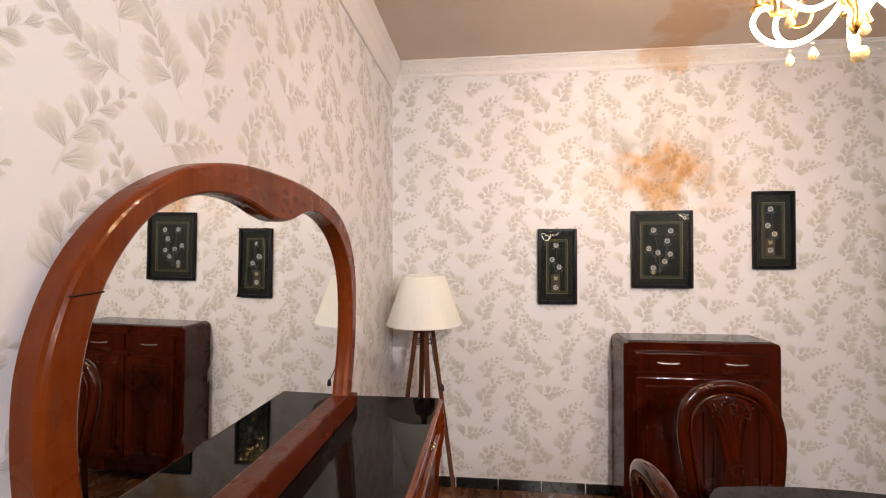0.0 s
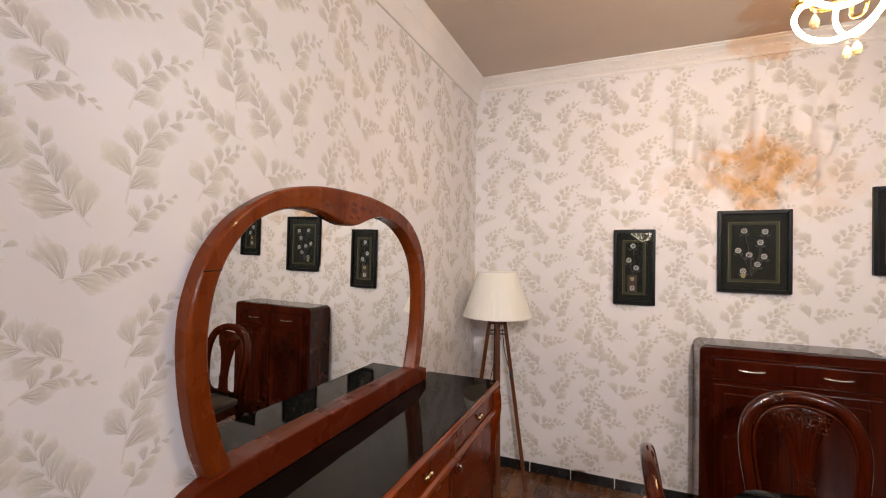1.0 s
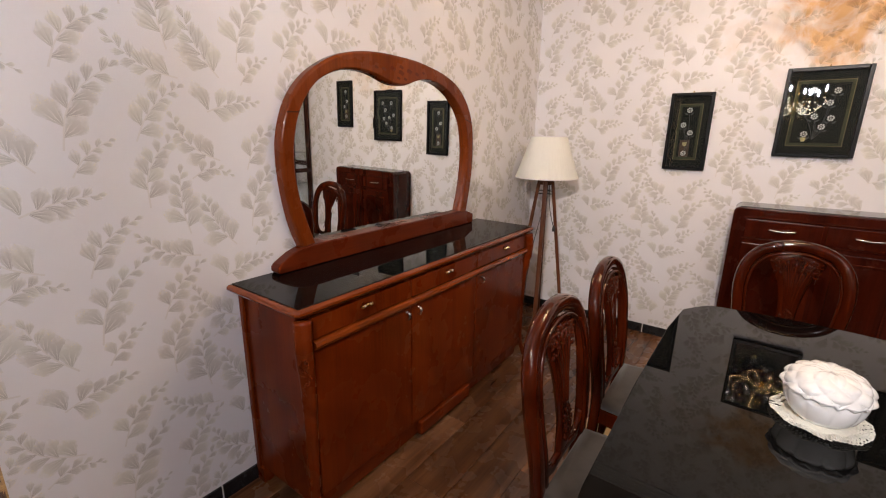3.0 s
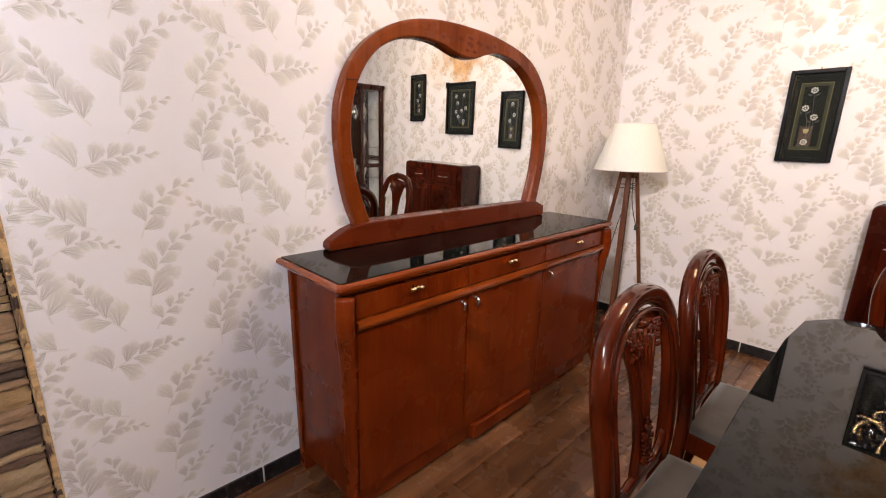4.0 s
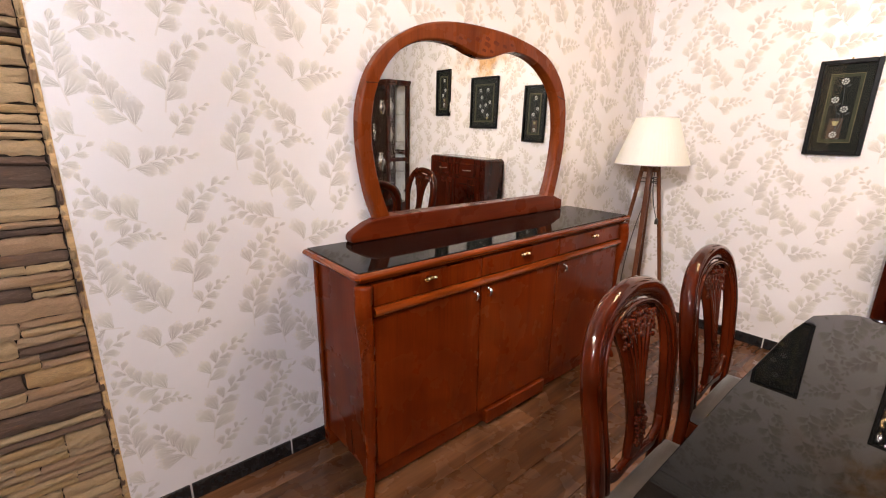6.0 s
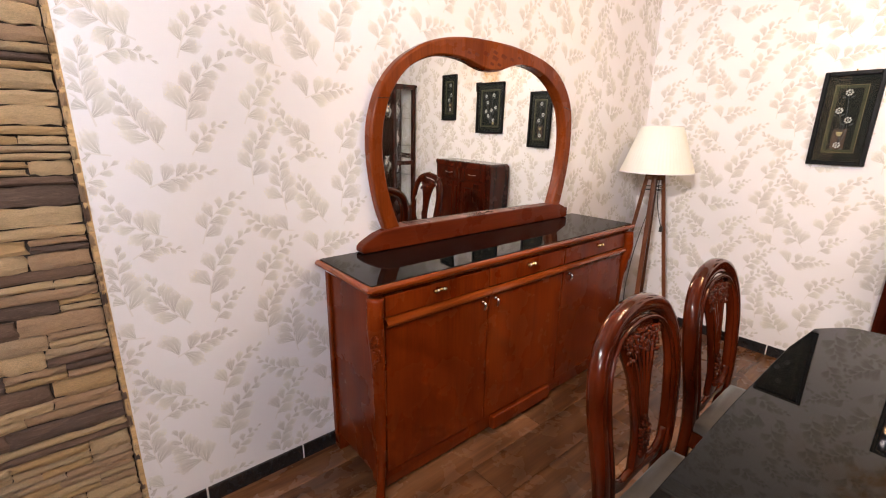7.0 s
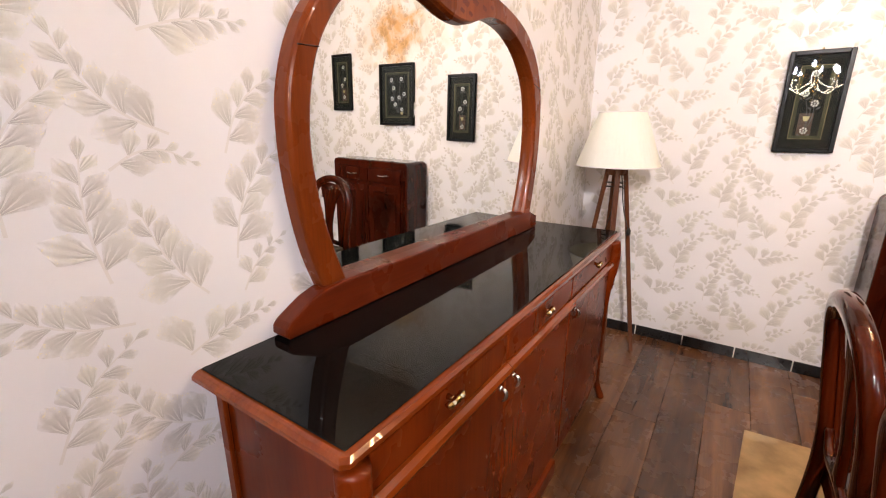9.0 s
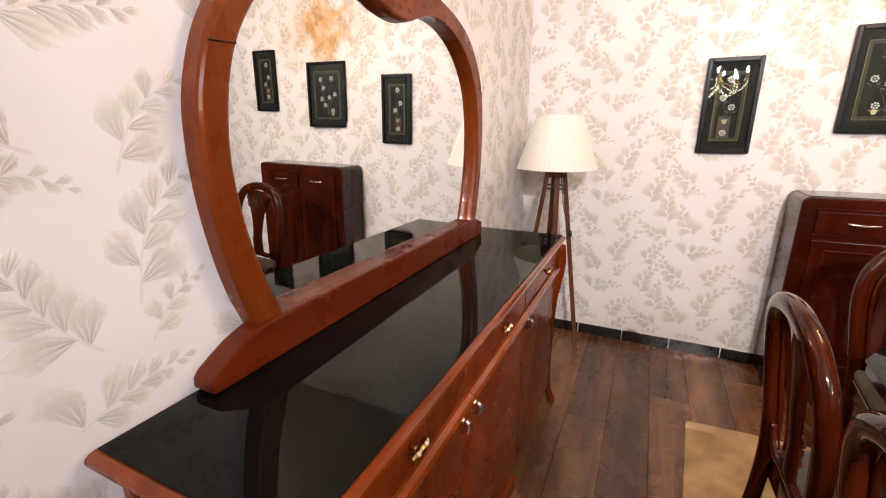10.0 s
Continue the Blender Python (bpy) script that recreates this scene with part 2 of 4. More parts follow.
def shade_mat():
    m, nt, bs = shader("pleated_shade_cloth")
    n1 = noisen(nt, coords(nt, (1, 1, 0.1)), 60, 3)
    nt.links.new(ramp(nt, n1, (0.3, (0.93, 0.935, 0.90)), (0.7, (0.96, 0.965, 0.93))).outputs[0], bs.inputs["Base Color"])
    bs.inputs["Roughness"].default_value = 0.8
    tr = nt.nodes.new("ShaderNodeBsdfTranslucent")
    tr.inputs[0].default_value = (0.98, 0.93, 0.62, 1)
    mx = nt.nodes.new("ShaderNodeMixShader")
    mx.inputs[0].default_value = 0.26
    nt.links.new(bs.outputs[0], mx.inputs[1])
    nt.links.new(tr.outputs[0], mx.inputs[2])
    nt.links.new(mx.outputs[0], nt.nodes["Material Output"].inputs[0])
    return m


PAPER, LEAF = wallpaper(), wallpaper_leaf()
CEIL = painted("ceiling_paint", (0.56, 0.47, 0.40), (0.62, 0.52, 0.45))
PLASTER = painted("cornice_plaster", (0.76, 0.73, 0.71), (0.84, 0.81, 0.79), 0.5)
GROUT = plain("pale_grout", (0.62, 0.60, 0.56), 0.8)
TILE = glossy_black("black_tile", (0.012, 0.012, 0.013), 0.12)
PLANK, STONE = plank_mat(), stone_mat()
# for the unseen hall walls: made dark to cut bounce light and reflections
UMBER = painted("unseen_wall_umber", (0.135, 0.105, 0.080), (0.185, 0.145, 0.110), 0.7)
MORTAR = plain("dark_joint", (0.05, 0.035, 0.025), 0.9)
CHERRY = wood("cherry_veneer", (0.104, 0.0130, 0.0014), (0.140, 0.0195, 0.0021), (0.178, 0.0285, 0.0034), "z", 0.26, 0.16)
# brighter than CHERRY: the mouldings' highlights are partly put into the base colour
CHERRY_Y = wood("cherry_moulding_lit", (0.135, 0.0210, 0.0028), (0.195, 0.035, 0.0046), (0.265, 0.055, 0.0080), "y", 0.15, 0.7)
RAILW = wood("mirror_rail_wood", (0.075, 0.0095, 0.0022), (0.105, 0.0150, 0.0034), (0.14, 0.023, 0.005), "y", 0.28, 0.2)
FRAMEW = wood("mirror_frame_wood", (0.115, 0.0190, 0.0030), (0.165, 0.031, 0.0046), (0.22, 0.046, 0.0075), "z", 0.26, 0.22)
MAHOG = wood("chair_mahogany", (0.024, 0.0030, 0.0007), (0.048, 0.0060, 0.0011), (0.085, 0.0115, 0.0020), "z", 0.09, 0.6)
CHESTW = wood("chest_mahogany", (0.028, 0.0036, 0.0011), (0.045, 0.0058, 0.0017), (0.066, 0.0095, 0.0026), "z", 0.22, 0.5)
DARKW = wood("dark_cabinet_wood", (0.022, 0.0045, 0.0022), (0.040, 0.0080, 0.0036), (0.060, 0.013, 0.006), "z", 0.22, 0.7)
LEGW = wood("lamp_leg_wood", (0.075, 0.026, 0.012), (0.13, 0.045, 0.02), (0.19, 0.070, 0.030), "z", 0.35, 0.2)
BLACKGLASS = glossy_black("black_glass_top", rough=0.002, ior=1.24, color=(0.0025, 0.0028, 0.0028))
TABLEGLASS = glossy_black("black_table_glass", rough=0.002, ior=1.25, color=(0.0025, 0.0025, 0.0025))
GRANITE = glossy_black("dark_granite", (0.030, 0.027, 0.026), 0.04, 1.6)
BRASS = plain("gilt_brass", (0.72, 0.50, 0.20), 0.22, 1.0, 0.1)
SILVER = plain("silvered_metal", (0.80, 0.79, 0.76), 0.2, 1.0, 0.08)
CREAMGEM = plain("cream_enamel", (0.80, 0.76, 0.66), 0.2)
BLACKFR = plain("black_lacquer", (0.006, 0.0065, 0.007), 0.3, 0, 0.3, spec=0.18)
MATBOARD = plain("black_green_mat", (0.008, 0.0105, 0.0095), 0.7, 0, 0.4, 40, spec=0.15)
OLIVE = plain("olive_mat", (0.050, 0.053, 0.028), 0.7, spec=0.2)
GOLDLINE = plain("gold_fillet", (0.42, 0.36, 0.18), 0.4, 0.7)
PLAQUE = plain("brown_plaque", (0.060, 0.026, 0.010), 0.5, 0, 0.3, 60)
FILLET = plain("dull_gold_fillet", (0.16, 0.135, 0.06), 0.5, 0.3)
PETAL = plain("pale_silver_petal", (0.74, 0.74, 0.72), 0.35, 0.0, 0.12, 60)
SILVERLEAF = plain("pewter_sprig", (0.10, 0.105, 0.11), 0.45, 0.6)
PICGLASS = clear("picture_glass")
PANE = clear("cabinet_pane")
VELVET = fabric("taupe_velvet", (0.044, 0.036, 0.030))
PORCELAIN = plain("white_porcelain", (0.80, 0.80, 0.80), 0.12, 0, 0.03, 12, 0, 0.5)
LACE = plain("ivory_lace", (0.78, 0.76, 0.68), 0.85, 0, 0.1, 60, 0.001)
SHADE = shade_mat()
CORD = plain("black_cord", (0.015, 0.013, 0.012), 0.5)
MAT_W = plain("worn_cream_mat", (0.52, 0.37, 0.20), 0.8, 0, 0.35, 7, 0.002)
GLOW = glow("lit_glass_arm", (1.0, 0.68, 0.36), 80.0)
GLOW_HALL = glow("dim_lit_glass_arm", (1.0, 0.85, 0.65), 10.0)
BULB = glow("warm_bulb", (1.0, 0.92, 0.88), 110.0)
BULB_HALL = glow("cool_hall_bulb", (0.85, 0.88, 1.0), 390.0)
BULB_FAR = glow("cool_far_bulb", (0.86, 0.88, 1.0), 950.0)
GOLD = plain("gold_plate", (0.80, 0.52, 0.16), 0.2, 1.0, 0.1)
AMBER = plain("amber_crystal", (0.85, 0.66, 0.36), 0.08, 0, 0.1)
MIRROR_M, _nt, _bs = shader("silvered_mirror")
_bs.inputs["Base Color"].default_value = (0.86, 0.88, 0.87, 1)
_bs.inputs["Metallic"].default_value, _bs.inputs["Roughness"].default_value = 1.0, 0.0


# ---------------- mesh helpers ----------------
def part(name, bm, material, parent=None, label="", smooth=False):
    me = bpy.data.meshes.new(name)
    if smooth:
        for f_ in bm.faces:
            f_.smooth = True
    bm.to_mesh(me)
    bm.free()
    me.materials.append(material)
    ob = new(name, me)
    if parent is not None:
        ob.parent = parent
    if label:
        ob["label"] = label
    return ob


def empty(name, at=(0, 0, 0), turn=0.0):
    ob = new(name)
    ob.empty_display_size = 0.1
    ob.matrix_world = pose(*at, 0, 0, turn)
    return ob


def box(bm, x0, x1, y0, y1, z0, z1, bev=0.0, seg=2):
    r = bmesh.ops.create_cube(bm, size=1.0)
    for v in r["verts"]:
        v.co = Vector(((x0 + x1) / 2 + v.co.x * (x1 - x0), (y0 + y1) / 2 + v.co.y * (y1 - y0), (z0 + z1) / 2 + v.co.z * (z1 - z0)))
    if bev:
        es = list({e for v in r["verts"] for e in v.link_edges})
        bmesh.ops.bevel(bm, geom=es, offset=bev, segments=seg, affect='EDGES', profile=0.6)
    return bm


def boxed(*dims, bev=0.0, seg=2):
    return box(bmesh.new(), *dims, bev=bev, seg=seg)


def skin(bm, rings, closed_path=False, cap=True, closed_ring=True):
    """Quads between rings of equal count."""
    vs = [[bm.verts.new(p) for p in ring] for ring in rings]
    n, k = len(vs), len(vs[0])
    for i in range(n if closed_path else n - 1):
        a, b = vs[i], vs[(i + 1) % n]
        for j in range(k if closed_ring else k - 1):
            bm.faces.new((a[j], a[(j + 1) % k], b[(j + 1) % k], b[j]))
    if cap and not closed_path and closed_ring:
        bm.faces.new(vs[0][::-1])
        bm.faces.new(vs[-1])
    bmesh.ops.recalc_face_normals(bm, faces=bm.faces[:])
    return bm


def curve(points, n):
    """n points on a smooth curve through the given ones."""
    p = [Vector(q) for q in points]
    p = [2 * p[0] - p[1]] + p + [2 * p[-1] - p[-2]]
    out, m = [], len(p) - 3
    for i in range(n):
        t = i / (n - 1) * m
        k = min(int(t), m - 1)
        t -= k
        a, b, c, d = p[k:k + 4]
        out.append(0.5 * ((2 * b) + (c - a) * t + (2 * a - 5 * b + 4 * c - d) * t * t + (3 * b - a - 3 * c + d) * t ** 3))
    return out


def tube(bm, pts, radii, seg=10, ref=(0, 0, 1), closed=False, square=1.0):
    """A rounded bar along pts; radii: one number, or (across, along ref) per point. square below 1 makes it boxier."""
    pts = [Vector(p) for p in pts]
    ref = Vector(ref)
    rings = []
    n = len(pts)
    for i, p in enumerate(pts):
        d = (pts[(i + 1) % n] - pts[i - 1]) if closed else pts[min(i + 1, n - 1)] - pts[max(i - 1, 0)]
        d.normalize()
        side = d.cross(ref)
        if side.length < 1e-4:
            side = d.cross(Vector((1, 0, 0.01)))
        side.normalize()
        up = side.cross(d)
        r = radii[i] if isinstance(radii, list) else radii
        ra, rb = r if isinstance(r, tuple) else (r, r)
        ring = []
        for j in range(seg):
            a = 2 * math.pi * j / seg
            c, s = math.cos(a), math.sin(a)
            c, s = math.copysign(abs(c) ** square, c), math.copysign(abs(s) ** square, s)
            ring.append(p + side * (ra * c) + up * (rb * s))
        rings.append(ring)
    return skin(bm, rings, closed)


def lathe(bm, profile, seg=24, at=(0, 0, 0), wave=None):
    rings = []
    for r, z in profile:
        ring = []
        for j in range(seg):
            a = 2 * math.pi * j / seg
            k = r if wave is None else r * wave(a, z)
            ring.append((at[0] + k * math.cos(a), at[1] + k * math.sin(a), at[2] + z))
        rings.append(ring)
    return skin(bm, rings)


def blobs(bm, places):
    """Small squashed carved beads: (x, y, z, radius)."""
    for x, y, z, r in places:
        g = bmesh.ops.create_icosphere(bm, subdivisions=1, radius=r)
        for v in g["verts"]:
            v.co += Vector((x, y, z))
    return bm


def prism(bm, outline, lo, hi, axis="z", bev=0.0):
    """An outline in a plane, pulled from lo to hi along the axis."""
    def at3(p, w):
        return {"z": (p[0], p[1], w), "x": (w, p[0], p[1]), "y": (p[0], w, p[1])}[axis]
    a = [bm.verts.new(at3(p, lo)) for p in outline]
    b = [bm.verts.new(at3(p, hi)) for p in outline]
    fs = [bm.faces.new(a), bm.faces.new(b)]
    for i in range(len(a)):
        j = (i + 1) % len(a)
        fs.append(bm.faces.new((a[i], a[j], b[j], b[i])))
    bmesh.ops.recalc_face_normals(bm, faces=fs)
    if bev:
        es = [e for e in bm.edges if (e.verts[0] in a and e.verts[1] in a) or (e.verts[0] in b and e.verts[1] in b)]
        bmesh.ops.bevel(bm, geom=es, offset=bev, segments=2, affect='EDGES', profile=0.6)
    return bm


# ---------------- shell of the room ----------------
def structure(name, bm, material, label):
    return tagged(part(name, bm, material), label, "structure", kind="structure")


floor = structure("floor", boxed(WX - 0.2, RX + 0.2, BY - 0.2, FY + 0.2, -0.15, -0.006), MORTAR, "brown wood-look laminate floor of long planks")
ceiling = structure("ceiling", boxed(WX - 0.2, RX + 0.2, BY - 0.2, FY + 0.2, CZ, CZ + 0.15), CEIL, "flat beige painted ceiling with an amber shadow in its colour")
wall_west = structure("wall_west", boxed(WX - 0.15, WX, -0.41, FY, -0.006, CZ), PAPER, "wall with pale embossed leaf wallpaper")
wall_north = structure("wall_north", boxed(WX - 0.15, RX + 0.15, FY, FY + 0.15, -0.006, CZ), PAPER, "pale leaf wallpaper wall with an amber shadow in its colour")
wall_east = structure("wall_east", boxed(RX, RX + 0.15, BY, FY, -0.006, CZ), UMBER, "unseen umber wall, dark to keep reflections dim")
wall_stone = structure("wall_stone", boxed(WX - 0.15, WX - 0.012, BY, -0.41, -0.006, CZ), MORTAR, "wall clad with thin tan and brown ledge stones")
wall_south = structure("wall_south", boxed(WX - 0.15, RX + 0.15, BY - 0.15, BY, -0.006, CZ), UMBER, "unseen umber wall, dark to keep reflections dim")
# cornices
prof = [(0, -0.10), (0.010, -0.10), (0.014, -0.088), (0.012, -0.078), (0.022, -0.062), (0.034, -0.040), (0.050, -0.026), (0.056, -0.022), (0.056, -0.012), (0.068, -0.010), (0.070, 0), (0, 0)]
bmc = bmesh.new()
prism(bmc, [(FY - a, CZ + b) for a, b in prof], WX + 0.072, RX, "x")
cornice = structure("cornice_north", bmc, PLASTER, "white moulded plaster cornice with worn relief")
rel = bmesh.new()
xx = WX + 0.13
while xx < 3.0:
    for k, (dx, dz, r) in enumerate(((0, -0.058, 0.010), (0.022, -0.05, 0.007), (-0.022, -0.05, 0.007), (0.04, -0.062, 0.006), (-0.04, -0.062, 0.006))):
        g = bmesh.ops.create_icosphere(rel, subdivisions=1, radius=r)
        for v in g["verts"]:
            v.co = Vector((xx + dx + v.co.x * 1.6, FY - 0.026 + v.co.y * 0.6, CZ + dz + v.co.z))
    xx += 0.115
rel_ob = part("relief", rel, PLASTER, cornice, "", True)
rel_ob["kind"] = "stuff"
bmc = bmesh.new()
prism(bmc, [(WX, CZ - 0.19), (WX + 0.012, CZ - 0.19), (WX + 0.018, CZ - 0.178), (WX + 0.022, CZ - 0.15), (WX + 0.032, CZ - 0.09), (WX + 0.052, CZ - 0.04), (WX + 0.070, CZ - 0.012), (WX + 0.072, CZ), (WX, CZ)], -0.41, FY, "y")
structure("cornice_west", bmc, PLASTER, "plain broad white plaster cornice")

# ---------------- mirror on the sideboard ----------------
def mirror_plane(y, z=1.38):
    """The glass: set a little skew to the wall and leaning slightly into the room."""
    return -0.649 + 0.0118 * (y - 1.2) + 0.0098 * (z - 1.38)


SBT = 0.914
outer = [(0.602, 0.985), (0.561, 1.10), (0.534, 1.24), (0.525, 1.37), (0.535, 1.48), (0.579, 1.60), (0.656, 1.698), (0.755, 1.767), (0.860, 1.812), (0.985, 1.838), (1.11, 1.848), (1.24, 1.848), (1.36, 1.843), (1.48, 1.826), (1.60, 1.800), (1.713, 1.755), (1.80, 1.685), (1.86, 1.60), (1.892, 1.50), (1.902, 1.37), (1.896, 1.24), (1.876, 1.12), (1.843, 0.985)]
inner = [(0.680, 0.985), (0.640, 1.09), (0.608, 1.20), (0.590, 1.32), (0.592, 1.42), (0.612, 1.52), (0.650, 1.60), (0.712, 1.675), (0.79, 1.722), (0.88, 1.748), (0.97, 1.752), (1.05, 1.742), (1.12, 1.722), (1.19, 1.712), (1.26, 1.718), (1.33, 1.742), (1.40, 1.760), (1.49, 1.757), (1.58, 1.735), (1.67, 1.690), (1.745, 1.625), (1.795, 1.55), (1.824, 1.45), (1.832, 1.34), (1.822, 1.22), (1.80, 1.11), (1.762, 0.985)]
dresser_mirror = tagged(empty("dresser_mirror", (-0.63, 1.2, SBT)), "large curved cherry-framed mirror standing on the sideboard", "mirror")


def under(ob, thing):
    """Keep the place that the mesh was built in, under its thing."""
    ob.parent = thing
    ob.matrix_parent_inverse = thing.matrix_basis.inverted()
    return ob


NP = 220
co, ci = curve([(0, a, b) for a, b in outer], NP), curve([(0, a, b) for a, b in inner], NP)
rings = []
for o, i in zip(co, ci):
    d = (i - o)
    w = d.length
    d.normalize()
    def pt(s, h, o=o, d=d):
        q = o + d * s
        return (mirror_plane(q.y, q.z) + h, q.y, q.z)
    rings.append([pt(0, -0.014), pt(0, 0.022), pt(0.003, 0.028), pt(0.008, 0.0325), pt(0.014, 0.0340), pt(w - 0.012, 0.0340), pt(w - 0.006, 0.030), pt(w, 0.018), pt(w, -0.014)])
under(part("frame", skin(bmesh.new(), rings), FRAMEW, None), dresser_mirror)
for k in (46, 174):
    o, i = co[k], ci[k]
    a, b = o + (i - o) * 0.06, o + (i - o) * 0.88
    bmj = bmesh.new()
    tube(bmj, [(mirror_plane(a.y, a.z) + 0.0340, a.y, a.z), (mirror_plane(b.y, b.z) + 0.0340, b.y, b.z)], 0.0020, 6)
    under(part("joint", bmj, DARKW, None, "dark glued joint line"), dresser_mirror)
gl = bmesh.new()
gl.faces.new([gl.verts.new((mirror_plane(p.y, p.z), p.y + (0.004 if p.y < 1.2 else -0.004) * -1, p.z)) for p in ci])
bmesh.ops.triangulate(gl, faces=gl.faces[:])
bmesh.ops.recalc_face_normals(gl, faces=gl.faces[:])
under(part("mirror_glass", gl, MIRROR_M, None, "clear silvered mirror glass"), dresser_mirror)
bar = [(0.462, SBT + 0.012), (0.463, SBT + 0.030), (0.475, SBT + 0.043), (0.505, SBT + 0.060), (0.540, SBT + 0.078), (0.585, SBT + 0.092), (0.64, SBT + 0.097), (1.78, SBT + 0.097), (1.845, SBT + 0.092), (1.895, SBT + 0.072), (1.915, SBT + 0.064), (1.928, SBT + 0.062), (1.930, SBT + 0.012), (1.924, SBT + 0.003), (0.470, SBT + 0.003)]
under(part("base_rail", prism(bmesh.new(), bar, -0.668, -0.611, "x", 0.007), RAILW, None), dresser_mirror)
# inlay marks on the crest
for yy, zz, r in ((1.10, 1.775, 0.012), (1.16, 1.785, 0.015), (1.22, 1.772, 0.016), (1.22, 1.798, 0.012), (1.28, 1.785, 0.015), (1.34, 1.778, 0.012), (1.20, 1.745, 0.010), (1.25, 1.745, 0.010), (1.05, 1.778, 0.009), (1.39, 1.79, 0.009)):
    inl = bmesh.new()
    g = bmesh.ops.create_circle(inl, cap_ends=True, radius=1, segments=9)
    for v in g["verts"]:
        v.co = Vector((mirror_plane(yy, zz) + 0.0346, yy + v.co.x * r * 1.4, zz + v.co.y * r * (0.7 + 0.3 * math.sin(7 * v.co.x))))
    under(part("inlay", inl, RAILW, None, "darker burr inlay on the crest"), dresser_mirror)

# ---------------- sideboard ----------------
Y0, Y1, XB, XF = 0.325, 2.033, -0.668, -0.272
sideboard = tagged(empty("sideboard", (-0.46, 1.18, 0)), "glossy cherry sideboard with three doors and black glass top", "sideboard")


def sb(name, bm, mat, label="", smooth=False):
    return under(part(name, bm, mat, None, label, smooth), sideboard)


body = bmesh.new()
box(body, XB, XF, Y0, Y1, 0.075, 0.868)
sb("carcass", body, CHERRY)
for yy, s in ((Y0, -1), (Y1, 1)):
    bp = bmesh.new()
    for dims in ((XB, XB + 0.028, 0.06, 0.868), (XF - 0.05, XF - 0.02, 0.06, 0.868)):
        box(bp, dims[0], dims[1], yy if s > 0 else yy - 0.012, yy + 0.012 if s > 0 else yy, dims[2], dims[3], 0.003, 1)
    sb("side_panel", bp, CHERRY)
# top with an ogee edge
tp = [(0.0, 0.866), (0.010, 0.868), (0.018, 0.875), (0.024, 0.884), (0.036, 0.888), (0.042, 0.896), (0.041, 0.904), (0.034, 0.910), (0.026, 0.912)]
rings = []
for off, z in tp:
    x1, a, b = XF - 0.002 + off, Y0 - 0.010 - off, Y1 + 0.008 + off
    rings.append([(XB, a, z), (x1 - 0.012, a, z), (x1, a + 0.012, z), (x1, b - 0.012, z), (x1 - 0.012, b, z), (XB, b, z)])
sb("top", skin(bmesh.new(), rings), CHERRY_Y, "ogee-moulded cherry top edge")
sb("glass_top", boxed(XB + 0.004, XF + 0.022, Y0 - 0.033, Y1 + 0.031, 0.9125, SBT + 0.002, bev=0.0015, seg=1), BLACKGLASS, "black reflective glass top")
ys = (Y0 + 0.02, 0.878, 1.422, Y1 - 0.02)
for n in range(3):
    a, b = ys[n] + 0.004, ys[n + 1] - 0.004
    dr = sb("drawer", boxed(XF - 0.005, XF + 0.016, a, b, 0.782, 0.864, bev=0.004), CHERRY)
    dr["label"] = "plain cherry drawer front"
    prof2 = [(XF, 0.742), (XF + 0.018, 0.742), (XF + 0.030, 0.749), (XF + 0.035, 0.760), (XF + 0.031, 0.771), (XF + 0.02, 0.778), (XF, 0.778)]
    sb("belt_moulding", prism(bmesh.new(), prof2, a - 0.002, b + 0.002, "y"), CHERRY_Y)
    ky = (0.585, 1.133, 1.713)[n]
    kn = bmesh.new()
    lathe(kn, [(0.0, 0.0), (0.007, 0.0), (0.005, 0.012), (0.006, 0.016)], 10)
    bmesh.ops.rotate(kn, verts=kn.verts[:], cent=(0, 0, 0), matrix=Matrix.Rotation(radians(90), 3, 'Y'))
    tube(kn, curve([(0.018, -0.030, 0.002), (0.022, -0.016, -0.003), (0.025, 0, 0.004), (0.022, 0.016, -0.003), (0.018, 0.030, 0.002)], 11), [(0.004 + 0.005 * abs(math.sin(i * 0.95)), 0.006 + 0.004 * abs(math.sin(i * 0.95))) for i in range(11)], 8, (1, 0, 0))
    for v in kn.verts:
        v.co += Vector((XF + 0.016, ky, 0.842))
    h = part("knob", kn, BRASS, None, "gilt shell knob with crystals", True)
    h.parent = dr
    gem = part("gem", blobs(bmesh.new(), [(XF + 0.043, ky + d, 0.846 - abs(d) * 0.1, 0.005) for d in (-0.014, -0.004, 0.006, 0.016)]), CREAMGEM, None, "pale crystal stones")
    gem.parent = dr
    do = sb("door", boxed(XF - 0.005, XF + 0.014, a, b, 0.118, 0.738, bev=0.004), CHERRY, "flat cherry veneer door")
    hy = (0.838, 0.918, 1.470)[n]
    hb = bmesh.new()
    tube(hb, curve([(XF + 0.014, hy, 0.722), (XF + 0.030, hy, 0.720), (XF + 0.034, hy, 0.707), (XF + 0.028, hy, 0.692), (XF + 0.016, hy, 0.689)], 12), [(0.004 + 0.004 * math.sin(math.pi * i / 11), 0.004 + 0.003 * math.sin(math.pi * i / 11)) for i in range(12)], 8, (0, 1, 0))
    blobs(hb, [(XF + 0.018, hy, 0.722, 0.009)])
    h = part("handle", hb, SILVER, None, "small silvered door pull", True)
    h.parent = do
sb("plinth", boxed(XF - 0.05, XF - 0.012, Y0 + 0.03, Y1 - 0.03, 0.022, 0.112, bev=0.003), CHERRY)
sb("plinth_block", boxed(XF - 0.01, XF + 0.026, 0.935, 1.375, 0.030, 0.105, bev=0.012, seg=3), CHERRY, "raised rounded block on the plinth")


